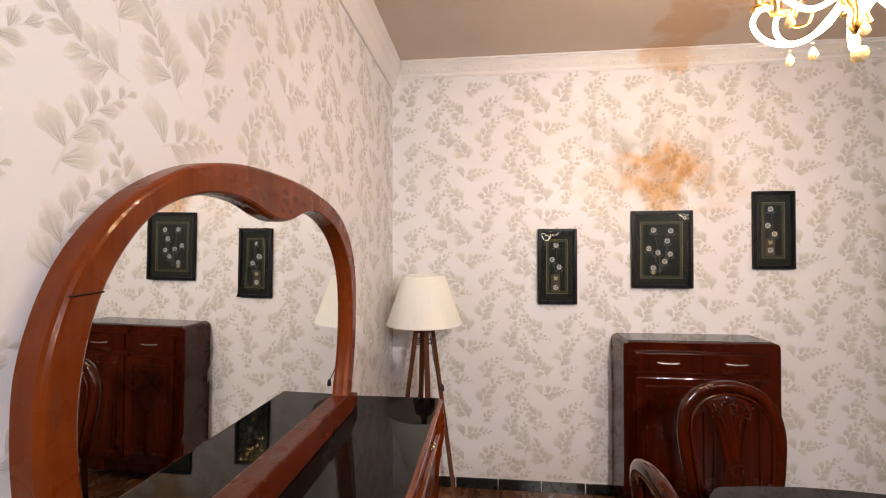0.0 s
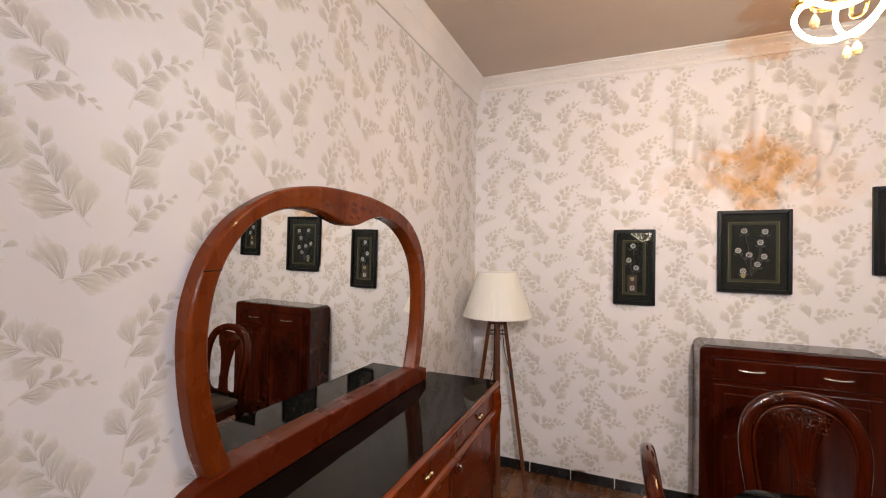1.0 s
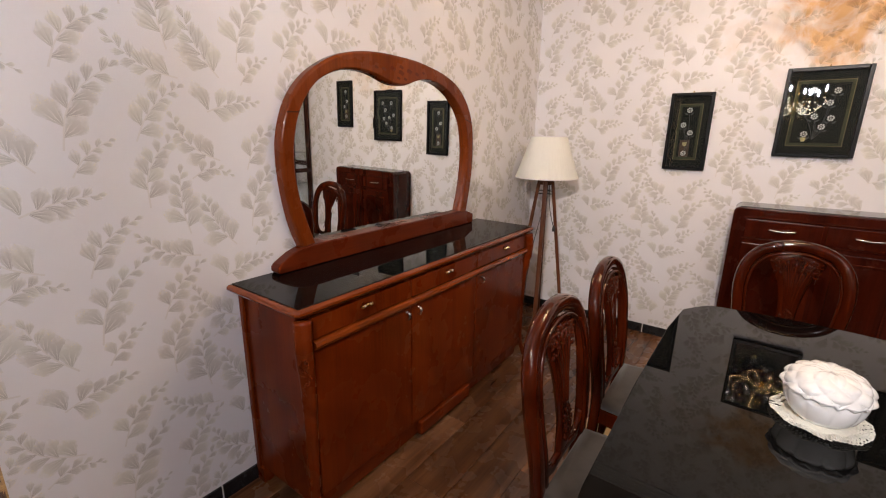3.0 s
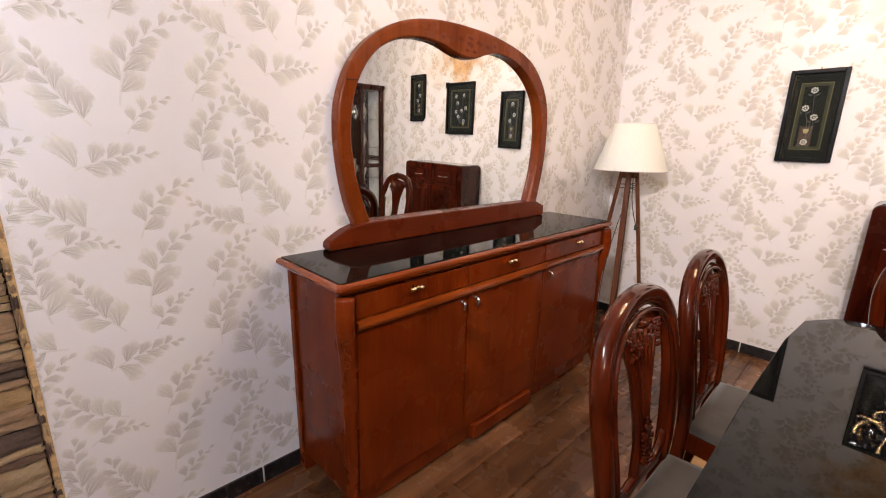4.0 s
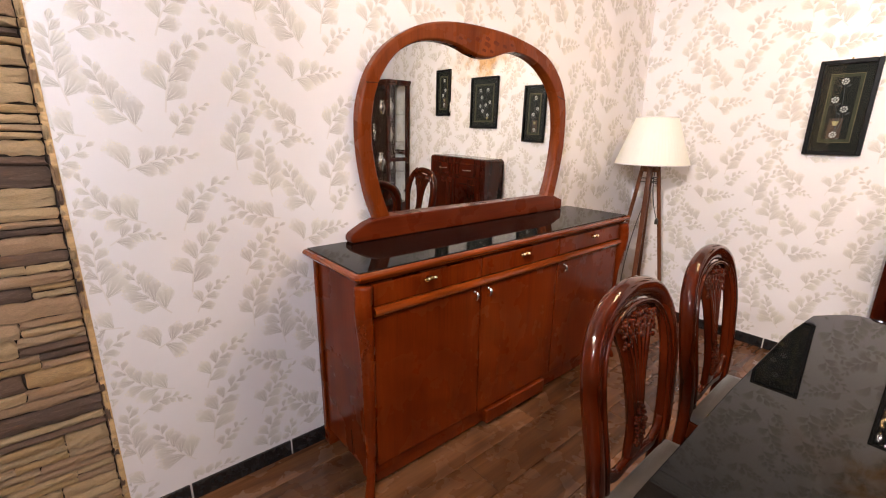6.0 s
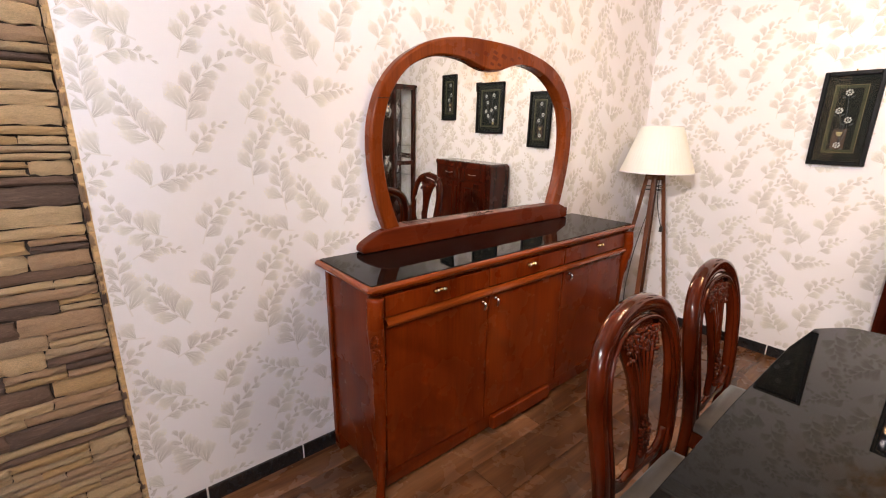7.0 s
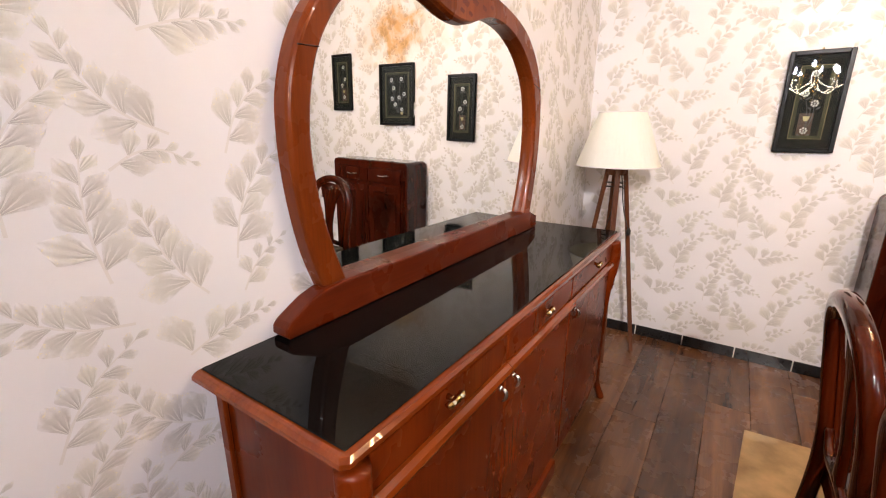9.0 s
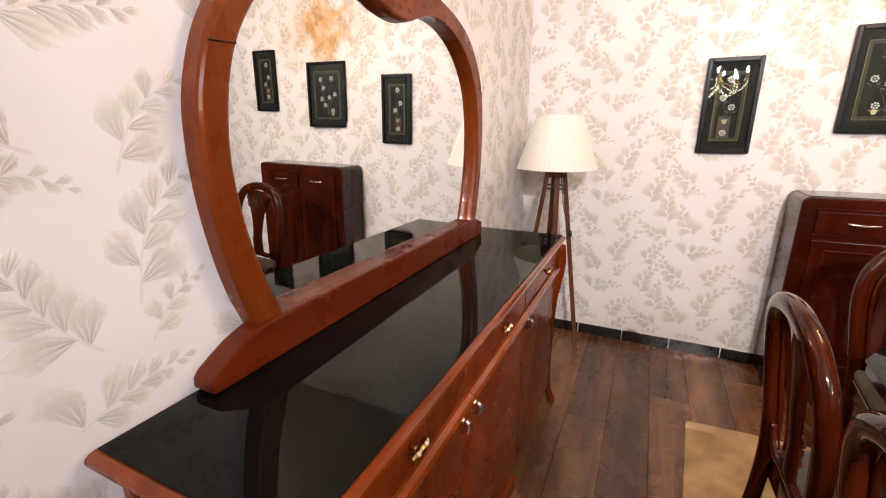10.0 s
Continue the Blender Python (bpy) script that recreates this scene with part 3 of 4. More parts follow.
def post(base, d, front):
    """Corner post that swells at the top, waists and kicks out at the foot."""
    zs = [0.0, 0.015, 0.05, 0.10, 0.18, 0.30, 0.45, 0.58, 0.66, 0.71, 0.75, 0.79, 0.83, 0.866]
    of = [0.046, 0.044, 0.030, 0.014, 0.004, 0.0, 0.0, 0.004, 0.012, 0.022, 0.030, 0.033, 0.030, 0.024]
    wd = [0.018, 0.019, 0.017, 0.017, 0.019, 0.022, 0.024, 0.026, 0.028, 0.030, 0.030, 0.030, 0.030, 0.030]
    k = 1.0 if front else 0.3
    pts = [Vector((base[0] + d[0] * o * k, base[1] + d[1] * o * k, z)) for o, z in zip(of, zs)]
    pts = curve(pts, 36)
    rad = [(float(np.interp(p.z, zs, wd)), float(np.interp(p.z, zs, wd)) * 0.9) for p in pts]
    return tube(bmesh.new(), pts, rad, 12, (d[0], d[1], 0.0), square=0.6)


for y, sy in ((Y0 + 0.005, -1), (Y1 + 0.0, 1)):
    lg = sb("corner_post", post((XF - 0.004, y), (0.72, 0.72 * sy), True), CHERRY, "waisted corner post with kicked-out foot", True)
    cv = bmesh.new()
    crnd = random.Random(8)
    for k in range(70):
        t = (k % 35) / 34
        zz = 0.735 - 0.15 * t + crnd.uniform(-0.004, 0.004)
        side = (0.016 * math.sin(t * 9) if k < 35 else -0.013 * math.sin(t * 12)) + crnd.uniform(-0.003, 0.003)
        o = float(np.interp(zz, (0.58, 0.66, 0.71, 0.75), (0.030, 0.039, 0.051, 0.059))) * 0.98
        blobs(cv, [(XF - 0.004 + 0.72 * o - side * 0.7, y + sy * (0.72 * o + side * 0.7), zz, crnd.uniform(0.003, 0.0055))])
    c = part("carving", cv, CHERRY, None, "carved scroll ornament", True)
    c.parent = lg
    sb("back_leg", boxed(XB, XB + 0.05, y - 0.016 if sy < 0 else y - 0.034, y + 0.034 if sy < 0 else y + 0.016, 0, 0.075, bev=0.006), CHERRY)

# ---------------- table ----------------
TX0, TX1, TY0, TY1, TZ = 0.700, 1.56, -0.10, 1.69, 0.76
dining_table = tagged(empty("dining_table", ((TX0 + TX1) / 2, (TY0 + TY1) / 2, 0)), "dining table with black glass top and clipped corners", "table")


def table_outline(grow=0.0):
    pts = []
    for x, y in ((0.725, 1.545), (0.760, 1.600), (0.800, 1.655), (0.830, 1.672), (0.98, 1.692), (1.13, 1.70), (1.28, 1.692), (1.43, 1.672), (1.475, 1.655), (1.51, 1.60), (1.548, 1.545), (1.562, 1.30), (1.568, 0.80), (1.562, 0.30), (1.548, 0.045), (1.50, -0.05), (1.43, -0.082), (1.13, -0.11), (0.83, -0.082), (0.76, -0.05), (0.722, 0.045), (0.702, 0.30), (0.697, 0.80), (0.704, 1.30)):
        d = Vector((x - 1.13, y - 0.8))
        pts.append((x + d.x / d.length * grow, y + d.y / d.length * grow))
    return pts


under(part("glass_top", prism(bmesh.new(), table_outline(), TZ - 0.009, TZ, "z", 0.002), TABLEGLASS, None, "black reflective glass top"), dining_table)
under(part("tabletop", prism(bmesh.new(), table_outline(-0.008), TZ - 0.045, TZ - 0.0095, "z", 0.005), MAHOG, None), dining_table)
under(part("apron", boxed(0.80, 1.46, 0.08, 1.52, TZ - 0.13, TZ - 0.046, bev=0.004), MAHOG, None), dining_table)
for x in (0.84, 1.42):
    for y in (0.13, 1.47):
        lgp = curve([(x, y, 0.0), (x, y, 0.05), (x, y, 0.25), (x, y, 0.48), (x, y, 0.65)], 20)
        under(part("leg", tube(bmesh.new(), lgp, [0.022 + 0.02 * (p.z / 0.65) ** 2 for p in lgp], 12, (0, 1, 0), square=0.7), MAHOG, None, "", True), dining_table)


# ---------------- chairs ----------------
def back_x(z):
    return float(np.interp(z, (0.0, 0.2, 0.45, 0.6, 0.8, 1.0), (-0.045, 0.0, 0.020, 0.014, -0.012, -0.048)))


def chair():
    c = tagged(empty("dining_chair"), "glossy mahogany dining chair with arched carved back", "chair", "dining chairs round the table")
    half = [(0.165, 0.0), (0.165, 0.22), (0.172, 0.42), (0.190, 0.56), (0.208, 0.70), (0.210, 0.79), (0.192, 0.875), (0.145, 0.938), (0.075, 0.970), (0.0, 0.980)]
    path = curve([(back_x(z), -y, z) for y, z in half] + [(back_x(z), y, z) for y, z in half[-2::-1]], 72)
    rad = [(0.024 + 0.004 * min(1.0, max(0.0, (p.z - 0.4) / 0.4)), 0.020 + 0.004 * min(1, p.z)) for p in path]
    part("back_frame", tube(bmesh.new(), path, rad, 12, (1, 0, 0), square=0.8), MAHOG, c, "rounded arched back frame running into the rear legs", True)
    inh = [(0.150, 0.47), (0.164, 0.58), (0.178, 0.70), (0.180, 0.785), (0.164, 0.855), (0.122, 0.910), (0.065, 0.938), (0.0, 0.946)]
    ip = curve([(back_x(z) + 0.016, -y, z) for y, z in inh] + [(back_x(z) + 0.016, y, z) for y, z in inh[-2::-1]], 56)
    part("bead", tube(bmesh.new(), ip, 0.007, 8, (1, 0, 0)), MAHOG, c, "", True)
    # splat
    sil = [(0.046, 0.50), (0.040, 0.56), (0.036, 0.62), (0.040, 0.68), (0.050, 0.75), (0.070, 0.82), (0.096, 0.875), (0.110, 0.905), (0.085, 0.932), (0.0, 0.945)]
    rs = []
    for p in curve([(0, y, z) for y, z in sil], 26):
        x = back_x(p.z)
        y = max(p.y, 0.002)
        rs.append([(x + 0.010, -y, p.z), (x + 0.014, -y * 0.5, p.z), (x + 0.015, 0, p.z), (x + 0.014, y * 0.5, p.z), (x + 0.010, y, p.z), (x - 0.006, y, p.z), (x - 0.008, 0, p.z), (x - 0.006, -y, p.z)])
    part("splat", skin(bmesh.new(), rs), MAHOG, c, "vase-shaped splat", True)
    flute = bmesh.new()
    for k in (-2, -1, 0, 1, 2):
        pts = [(back_x(z) + 0.015, k * s, z) for s, z in ((0.008, 0.66), (0.010, 0.72), (0.015, 0.79), (0.026, 0.86), (0.036, 0.905))]
        tube(flute, curve(pts, 10), [0.002 + 0.0004 * i for i in range(10)], 6, (1, 0, 0))
    part("flute", flute, MAHOG, c, "carved flutes fanning up the splat", True)
    rnd = random.Random(4)
    cv = bmesh.new()
    for k in range(130):
        t = rnd.random()
        a = rnd.uniform(-1, 1)
        z = 0.855 + 0.07 * t
        blobs(cv, [(back_x(z) + 0.017, a * (0.085 + 0.02 * t), z - 0.020 * a * a, rnd.uniform(0.0035, 0.0075))])
    part("crest_carving", cv, MAHOG, c, "carved flowers under the arch", True)
    cv = bmesh.new()
    for k in range(110):
        t = rnd.random()
        a = rnd.uniform(-1, 1)
        z = 0.545 + 0.13 * t
        blobs(cv, [(back_x(z) + 0.017, a * 0.034 * math.sin(math.pi * (0.15 + 0.8 * t)), z, rnd.uniform(0.003, 0.007))])
    part("lower_carving", cv, MAHOG, c, "carved flower cluster low on the splat", True)
    rail = curve([(0.020, -0.165, 0.555), (0.021, -0.145, 0.520), (0.022, -0.10, 0.495), (0.022, -0.05, 0.50), (0.022, 0, 0.502), (0.022, 0.05, 0.50), (0.022, 0.10, 0.495), (0.021, 0.145, 0.520), (0.020, 0.165, 0.555)], 30)
    part("back_rail", tube(bmesh.new(), rail, (0.018, 0.012), 10, (1, 0, 0), square=0.7), MAHOG, c, "", True)
    seat_o = [(0.03, -0.185), (0.20, -0.205), (0.36, -0.222), (0.425, -0.215), (0.45, -0.17), (0.458, 0.0), (0.45, 0.17), (0.425, 0.215), (0.36, 0.222), (0.20, 0.205), (0.03, 0.185)]
    part("seat_rail", prism(bmesh.new(), seat_o, 0.375, 0.440, "z", 0.006), MAHOG, c)
    rs = []
    for g, z in ((0.97, 0.440), (0.985, 0.452), (0.98, 0.468), (0.94, 0.480), (0.80, 0.488), (0.5, 0.492)):
        rs.append([(0.235 + (x - 0.235) * g, y * g, z) for x, y in seat_o])
    part("seat", skin(bmesh.new(), rs), VELVET, c, "taupe velvet upholstered seat", True)
    for y in (-0.19, 0.19):
        lp = curve([(0.425, y * 1.12, 0.0), (0.417, y * 1.10, 0.03), (0.405, y * 1.02, 0.14), (0.412, y * 1.02, 0.28), (0.418, y * 1.03, 0.38)], 20)
        part("front_leg", tube(bmesh.new(), lp, [0.014 + 0.013 * (p.z / 0.38) ** 1.5 for p in lp], 10, (0, 1, 0), square=0.8), MAHOG, c, "", True)
    return c


chair_a = chair()
chair_a.matrix_basis = pose(0.505, 0.70, 0)
copy_thing(chair_a, pose(0.500, 1.262, 0, 0, 0, 1))
copy_thing(chair_a, pose(1.765, 0.70, 0, 0, 0, 180))
copy_thing(chair_a, pose(1.765, 1.262, 0, 0, 0, 180))
tagged(copy_thing(chair_a, pose(1.115, 2.13, 0, 0, 0, -90)), "glossy mahogany dining chair standing at the table's end")

# ---------------- chest ----------------
CX0, CX1, CY0, CY1, CT = 0.805, 1.695, 2.70, 2.966, 1.085
chest = tagged(empty("chest", ((CX0 + CX1) / 2, 2.83, 0)), "dark mahogany two-door chest with drawers and granite top", "chest")


def ch(name, bm, mat, label="", smooth=False):
    return under(part(name, bm, mat, None, label, smooth), chest)


rr = 0.035
outl = [(CX0 + 0.0, 0.06), (CX1, 0.06)]
for a in range(0, 91, 15):
    outl.append((CX1 - rr + rr * math.cos(radians(a)), CT - 0.002 - rr + rr * math.sin(radians(a))))
for a in range(90, 181, 15):
    outl.append((CX0 + rr + rr * math.cos(radians(a)), CT - 0.002 - rr + rr * math.sin(radians(a))))
ch("carcass", prism(bmesh.new(), outl, CY0, CY1, "y", 0.008), CHESTW)
ch("granite_top", boxed(CX0 + 0.03, CX1 - 0.03, CY0 + 0.022, CY1 - 0.004, CT - 0.02, CT + 0.001, bev=0.001, seg=1), GRANITE, "dark polished granite top")
mid = (CX0 + CX1) / 2
for a, b in ((CX0 + 0.07, mid - 0.008), (mid + 0.008, CX1 - 0.07)):
    d = ch("drawer", boxed(a, b, CY0 - 0.012, CY0 + 0.004, 0.905, 1.015, bev=0.004), CHESTW)
    hb = bmesh.new()
    cx = (a + b) / 2
    tube(hb, curve([(cx - 0.06, CY0 - 0.012, 0.962), (cx - 0.055, CY0 - 0.030, 0.962), (cx, CY0 - 0.034, 0.958), (cx + 0.055, CY0 - 0.030, 0.962), (cx + 0.06, CY0 - 0.012, 0.962)], 14), [0.004 + 0.003 * abs(math.sin(i * 0.9)) for i in range(14)], 8, (0, 0, 1))
    h = part("handle", hb, SILVER, None, "silvered bar handle", True)
    h.parent = d
    e = bmesh.new()
    for z in (0.895, 1.025):
        box(e, a - 0.01, b + 0.01, CY0 - 0.008, CY0 + 0.002, z - 0.004, z + 0.004, 0.002, 1)
    ch("moulding", e, CHESTW)
    dd = ch("door", boxed(a, b, CY0 - 0.010, CY0 + 0.004, 0.15, 0.868, bev=0.004), CHESTW)
    pn = bmesh.new()
    for dims in ((a + 0.05, b - 0.05, 0.81, 0.822), (a + 0.05, b - 0.05, 0.20, 0.212), (a + 0.05, a + 0.062, 0.212, 0.81), (b - 0.062, b - 0.05, 0.212, 0.81)):
        box(pn, dims[0], dims[1], CY0 - 0.016, CY0 - 0.006, dims[2], dims[3], 0.003, 1)
    h = part("panel_moulding", pn, CHESTW, None)
    h.parent = dd
for x in (CX0 + 0.04, CX1 - 0.04):
    for y in (CY0 + 0.04, CY1 - 0.04):
        ch("foot", boxed(x - 0.03, x + 0.03, y - 0.03, y + 0.03, 0, 0.062, bev=0.008), CHESTW)


# ---------------- pictures ----------------
def rosette(bm, x, z, y, r):
    for k in range(7):
        a = 2 * math.pi * k / 7
        g = bmesh.ops.create_icosphere(bm, subdivisions=1, radius=r * 0.30)
        for v in g["verts"]:
            v.co = Vector((x + math.cos(a) * r * 0.70 + v.co.x, y + v.co.y * 0.4, z + math.sin(a) * r * 0.70 + v.co.z))
    g = bmesh.ops.create_icosphere(bm, subdivisions=1, radius=r * 0.26)
    for v in g["verts"]:
        v.co = Vector((x + v.co.x, y - 0.001 + v.co.y * 0.5, z + v.co.z))


def picture(x0, x1, z0, z1, window_, flowers, pots, label):
    w, h = x1 - x0, z1 - z0
    yb, yf = FY - 0.004, FY - 0.030
    p = tagged(empty("framed_picture", ((x0 + x1) / 2, FY - 0.017, (z0 + z1) / 2)), label, "picture", "framed pictures on the wall")

    def pp(name, bm, mat, label_="", smooth=False):
        return under(part(name, bm, mat, None, label_, smooth), p)

    t = 0.022
    fb = bmesh.new()
    for dims in ((x0, x0 + t, z0, z1), (x1 - t, x1, z0, z1), (x0 + t, x1 - t, z0, z0 + t), (x0 + t, x1 - t, z1 - t, z1)):
        box(fb, dims[0], dims[1], yf, yb, dims[2], dims[3], 0.003, 1)
    pp("frame", fb, BLACKFR, "black lacquered frame")
    pp("mat_board", boxed(x0 + t, x1 - t, yb - 0.008, yb - 0.004, z0 + t, z1 - t), MATBOARD)
    u0, u1, v0, v1 = window_
    a, b, c, d = x0 + u0 * w, x0 + u1 * w, z1 - v1 * h, z1 - v0 * h
    ob = bmesh.new()
    k = 0.018
    for dims in ((a, a + k, c, d), (b - k, b, c, d), (a + k, b - k, c, c + k), (a + k, b - k, d - k, d)):
        box(ob, dims[0], dims[1], yb - 0.010, yb - 0.0075, dims[2], dims[3])
    pp("inner_mat", ob, OLIVE, "olive inner mat")
    gb = bmesh.new()
    k = 0.0028
    for dims in ((a, a + k, c, d), (b - k, b, c, d), (a + k, b - k, c, c + k), (a + k, b - k, d - k, d)):
        box(gb, dims[0], dims[1], yb - 0.0118, yb - 0.0095, dims[2], dims[3])
    pp("fillet", gb, FILLET, "thin dull gold fillet")
    stems = bmesh.new()
    bx, bz = x0 + 0.47 * w, z1 - 0.80 * h
    for u, v in flowers:
        fx, fz = x0 + u * w, z1 - v * h
        fl = bmesh.new()
        rosette(fl, fx, fz, yb - 0.010, 0.0185)
        pp("flower", fl, PETAL, "small silvered rosette", True)
        tube(stems, curve([(bx, yb - 0.0092, bz), ((fx + bx) / 2 + 0.01, yb - 0.0092, (fz + bz) / 2), (fx, yb - 0.0092, fz)], 7), 0.0012, 5, (0, 1, 0))
        for s in (-1, 1):
            g = bmesh.ops.create_icosphere(stems, subdivisions=1, radius=0.011)
            for q in g["verts"]:
                q.co = Vector((fx + s * 0.018 + q.co.x, yb - 0.0092 + q.co.y * 0.08, fz - 0.024 + q.co.z * 0.5 + s * q.co.x * 0.5))
    pp("stems", stems, SILVERLEAF, "dull pewter stems and leaves", True)
    for u, v in pots:
        px, pz = x0 + u * w, z1 - v * h
        if w < 0.3:
            pp("plaque", boxed(px - 0.030, px + 0.030, yb - 0.0082, yb - 0.0068, pz - 0.085, pz + 0.028), PLAQUE, "brown plaque behind the gilt vase")
        pb_ = bmesh.new()
        prism(pb_, [(px - 0.015, pz + 0.012), (px + 0.015, pz + 0.012), (px + 0.008, pz - 0.012), (px - 0.008, pz - 0.012)], yb - 0.014, yb - 0.008, "y", 0.002)
        pp("pot", pb_, GOLDLINE, "small gilt vase")
    gls = pp("glass", boxed(x0 + t - 0.002, x1 - t + 0.002, yf + 0.006, yf + 0.008, z0 + t - 0.002, z1 - t + 0.002), PICGLASS)
    hk = bmesh.new()
    lathe(hk, [(0.0, 0), (0.004, 0), (0.004, 0.010), (0, 0.011)], 8, ((x0 + x1) / 2, FY - 0.010, z1 + 0.0))
    pp("hook", hk, BRASS)
    return p


picture(0.325, 0.583, 1.272, 1.780, (0.22, 0.77, 0.14, 0.865), ((0.47, 0.22), (0.37, 0.41), (0.55, 0.51), (0.46, 0.78)), ((0.46, 0.66),), "narrow black framed picture of silver flowers")
picture(0.935, 1.315, 1.385, 1.893, (0.15, 0.84, 0.14, 0.875), ((0.37, 0.25), (0.65, 0.26), (0.59, 0.39), (0.29, 0.49), (0.44, 0.54), (0.64, 0.56), (0.55, 0.655), (0.36, 0.74)), ((0.36, 0.80),), "wide black framed picture of silver flowers").matrix_basis = pose(1.125, FY - 0.024, 1.639, 0, 0, -2.3)
picture(1.688, 1.940, 1.512, 2.012, (0.22, 0.77, 0.14, 0.865), ((0.44, 0.23), (0.37, 0.44), (0.53, 0.55), (0.43, 0.76)), ((0.43, 0.66),), "narrow black framed picture with silver flowers and gilt vase")

# ---------------- floor lamp ----------------
LX, LY = -0.405, 2.628
floor_lamp = tagged(empty("floor_lamp", (LX, LY, 0)), "four-legged wooden floor lamp with pleated cream shade", "floor lamp")
sh = bmesh.new()
pleat = lambda a, z: 1 + 0.004 * math.sin(60 * a)
prs = [(0.232, 1.182), (0.231, 1.190), (0.206, 1.26), (0.178, 1.34), (0.150, 1.42), (0.131, 1.474), (0.130, 1.482)]
skin(sh, [[(LX + r * pleat(2 * math.pi * j / 240, 0) * math.cos(2 * math.pi * j / 240), LY + r * pleat(2 * math.pi * j / 240, 0) * math.sin(2 * math.pi * j / 240), z) for j in range(240)] for r, z in prs], cap=False)
under(part("shade", sh, SHADE, None, "pleated cream cloth shade", True), floor_lamp)
for r, z in ((0.233, 1.182), (0.131, 1.482)):
    under(part("shade_ring", tube(bmesh.new(), [(LX + r * math.cos(2 * math.pi * j / 48), LY + r * math.sin(2 * math.pi * j / 48), z) for j in range(48)], 0.003, 6, (0, 0, 1), True), PLASTER, None, "", True), floor_lamp)
for k in range(4):
    a = radians(20 + 90 * k)
    dx, dy = math.cos(a), math.sin(a)
    pts = [(LX + dx * r, LY + dy * r, z) for r, z in ((0.205, 0.0), (0.045, 1.19))]
    under(part("leg", tube(bmesh.new(), pts, (0.016, 0.013), 8, (dx, dy, 0), square=0.35), LEGW, None, "", False), floor_lamp)
hub = bmesh.new()
lathe(hub, [(0.0, 1.13), (0.052, 1.13), (0.055, 1.14), (0.055, 1.20), (0.03, 1.205), (0.018, 1.24), (0.018, 1.30), (0.0, 1.30)], 20, (LX, LY, 0))
under(part("hub", hub, LEGW, None, "", True), floor_lamp)
lathe_b = bmesh.new()
lathe(lathe_b, [(0.0, 1.30), (0.014, 1.30), (0.028, 1.345), (0.030, 1.37), (0.018, 1.40), (0.0, 1.405)], 16, (LX, LY, 0))
under(part("bulb", lathe_b, PORCELAIN, None, "unlit white bulb", True), floor_lamp)
cordp = curve([(LX + 0.03, LY, 1.14), (LX + 0.055, LY - 0.05, 1.05), (LX + 0.065, LY - 0.055, 0.98), (LX + 0.085, LY - 0.06, 0.90), (LX + 0.115, LY - 0.07, 0.825)], 20)
cd = tube(bmesh.new(), cordp, 0.003, 6, (0, 1, 0))
lathe(cd, [(0.0, -0.03), (0.013, -0.028), (0.012, 0), (0.005, 0.012), (0, 0.014)], 8, (LX + 0.118, LY - 0.07, 0.82))
cw = curve([(LX + 0.03, LY - 0.02, 1.04), (LX - 0.02, LY - 0.05, 0.80), (LX - 0.06, LY - 0.06, 0.55), (LX - 0.12, LY + 0.02, 0.25), (LX - 0.14, LY + 0.10, 0.01)], 24)
tube(cd, cw, 0.0028, 6, (0, 1, 0))
tube(cd, [(LX + 0.058 * math.cos(j * 0.5), LY + 0.058 * math.sin(j * 0.5), 1.045 + 0.002 * j) for j in range(26)], 0.003, 6, (0, 0, 1))
under(part("cord", cd, CORD, None, "dark cable with hanging plug", True), floor_lamp)

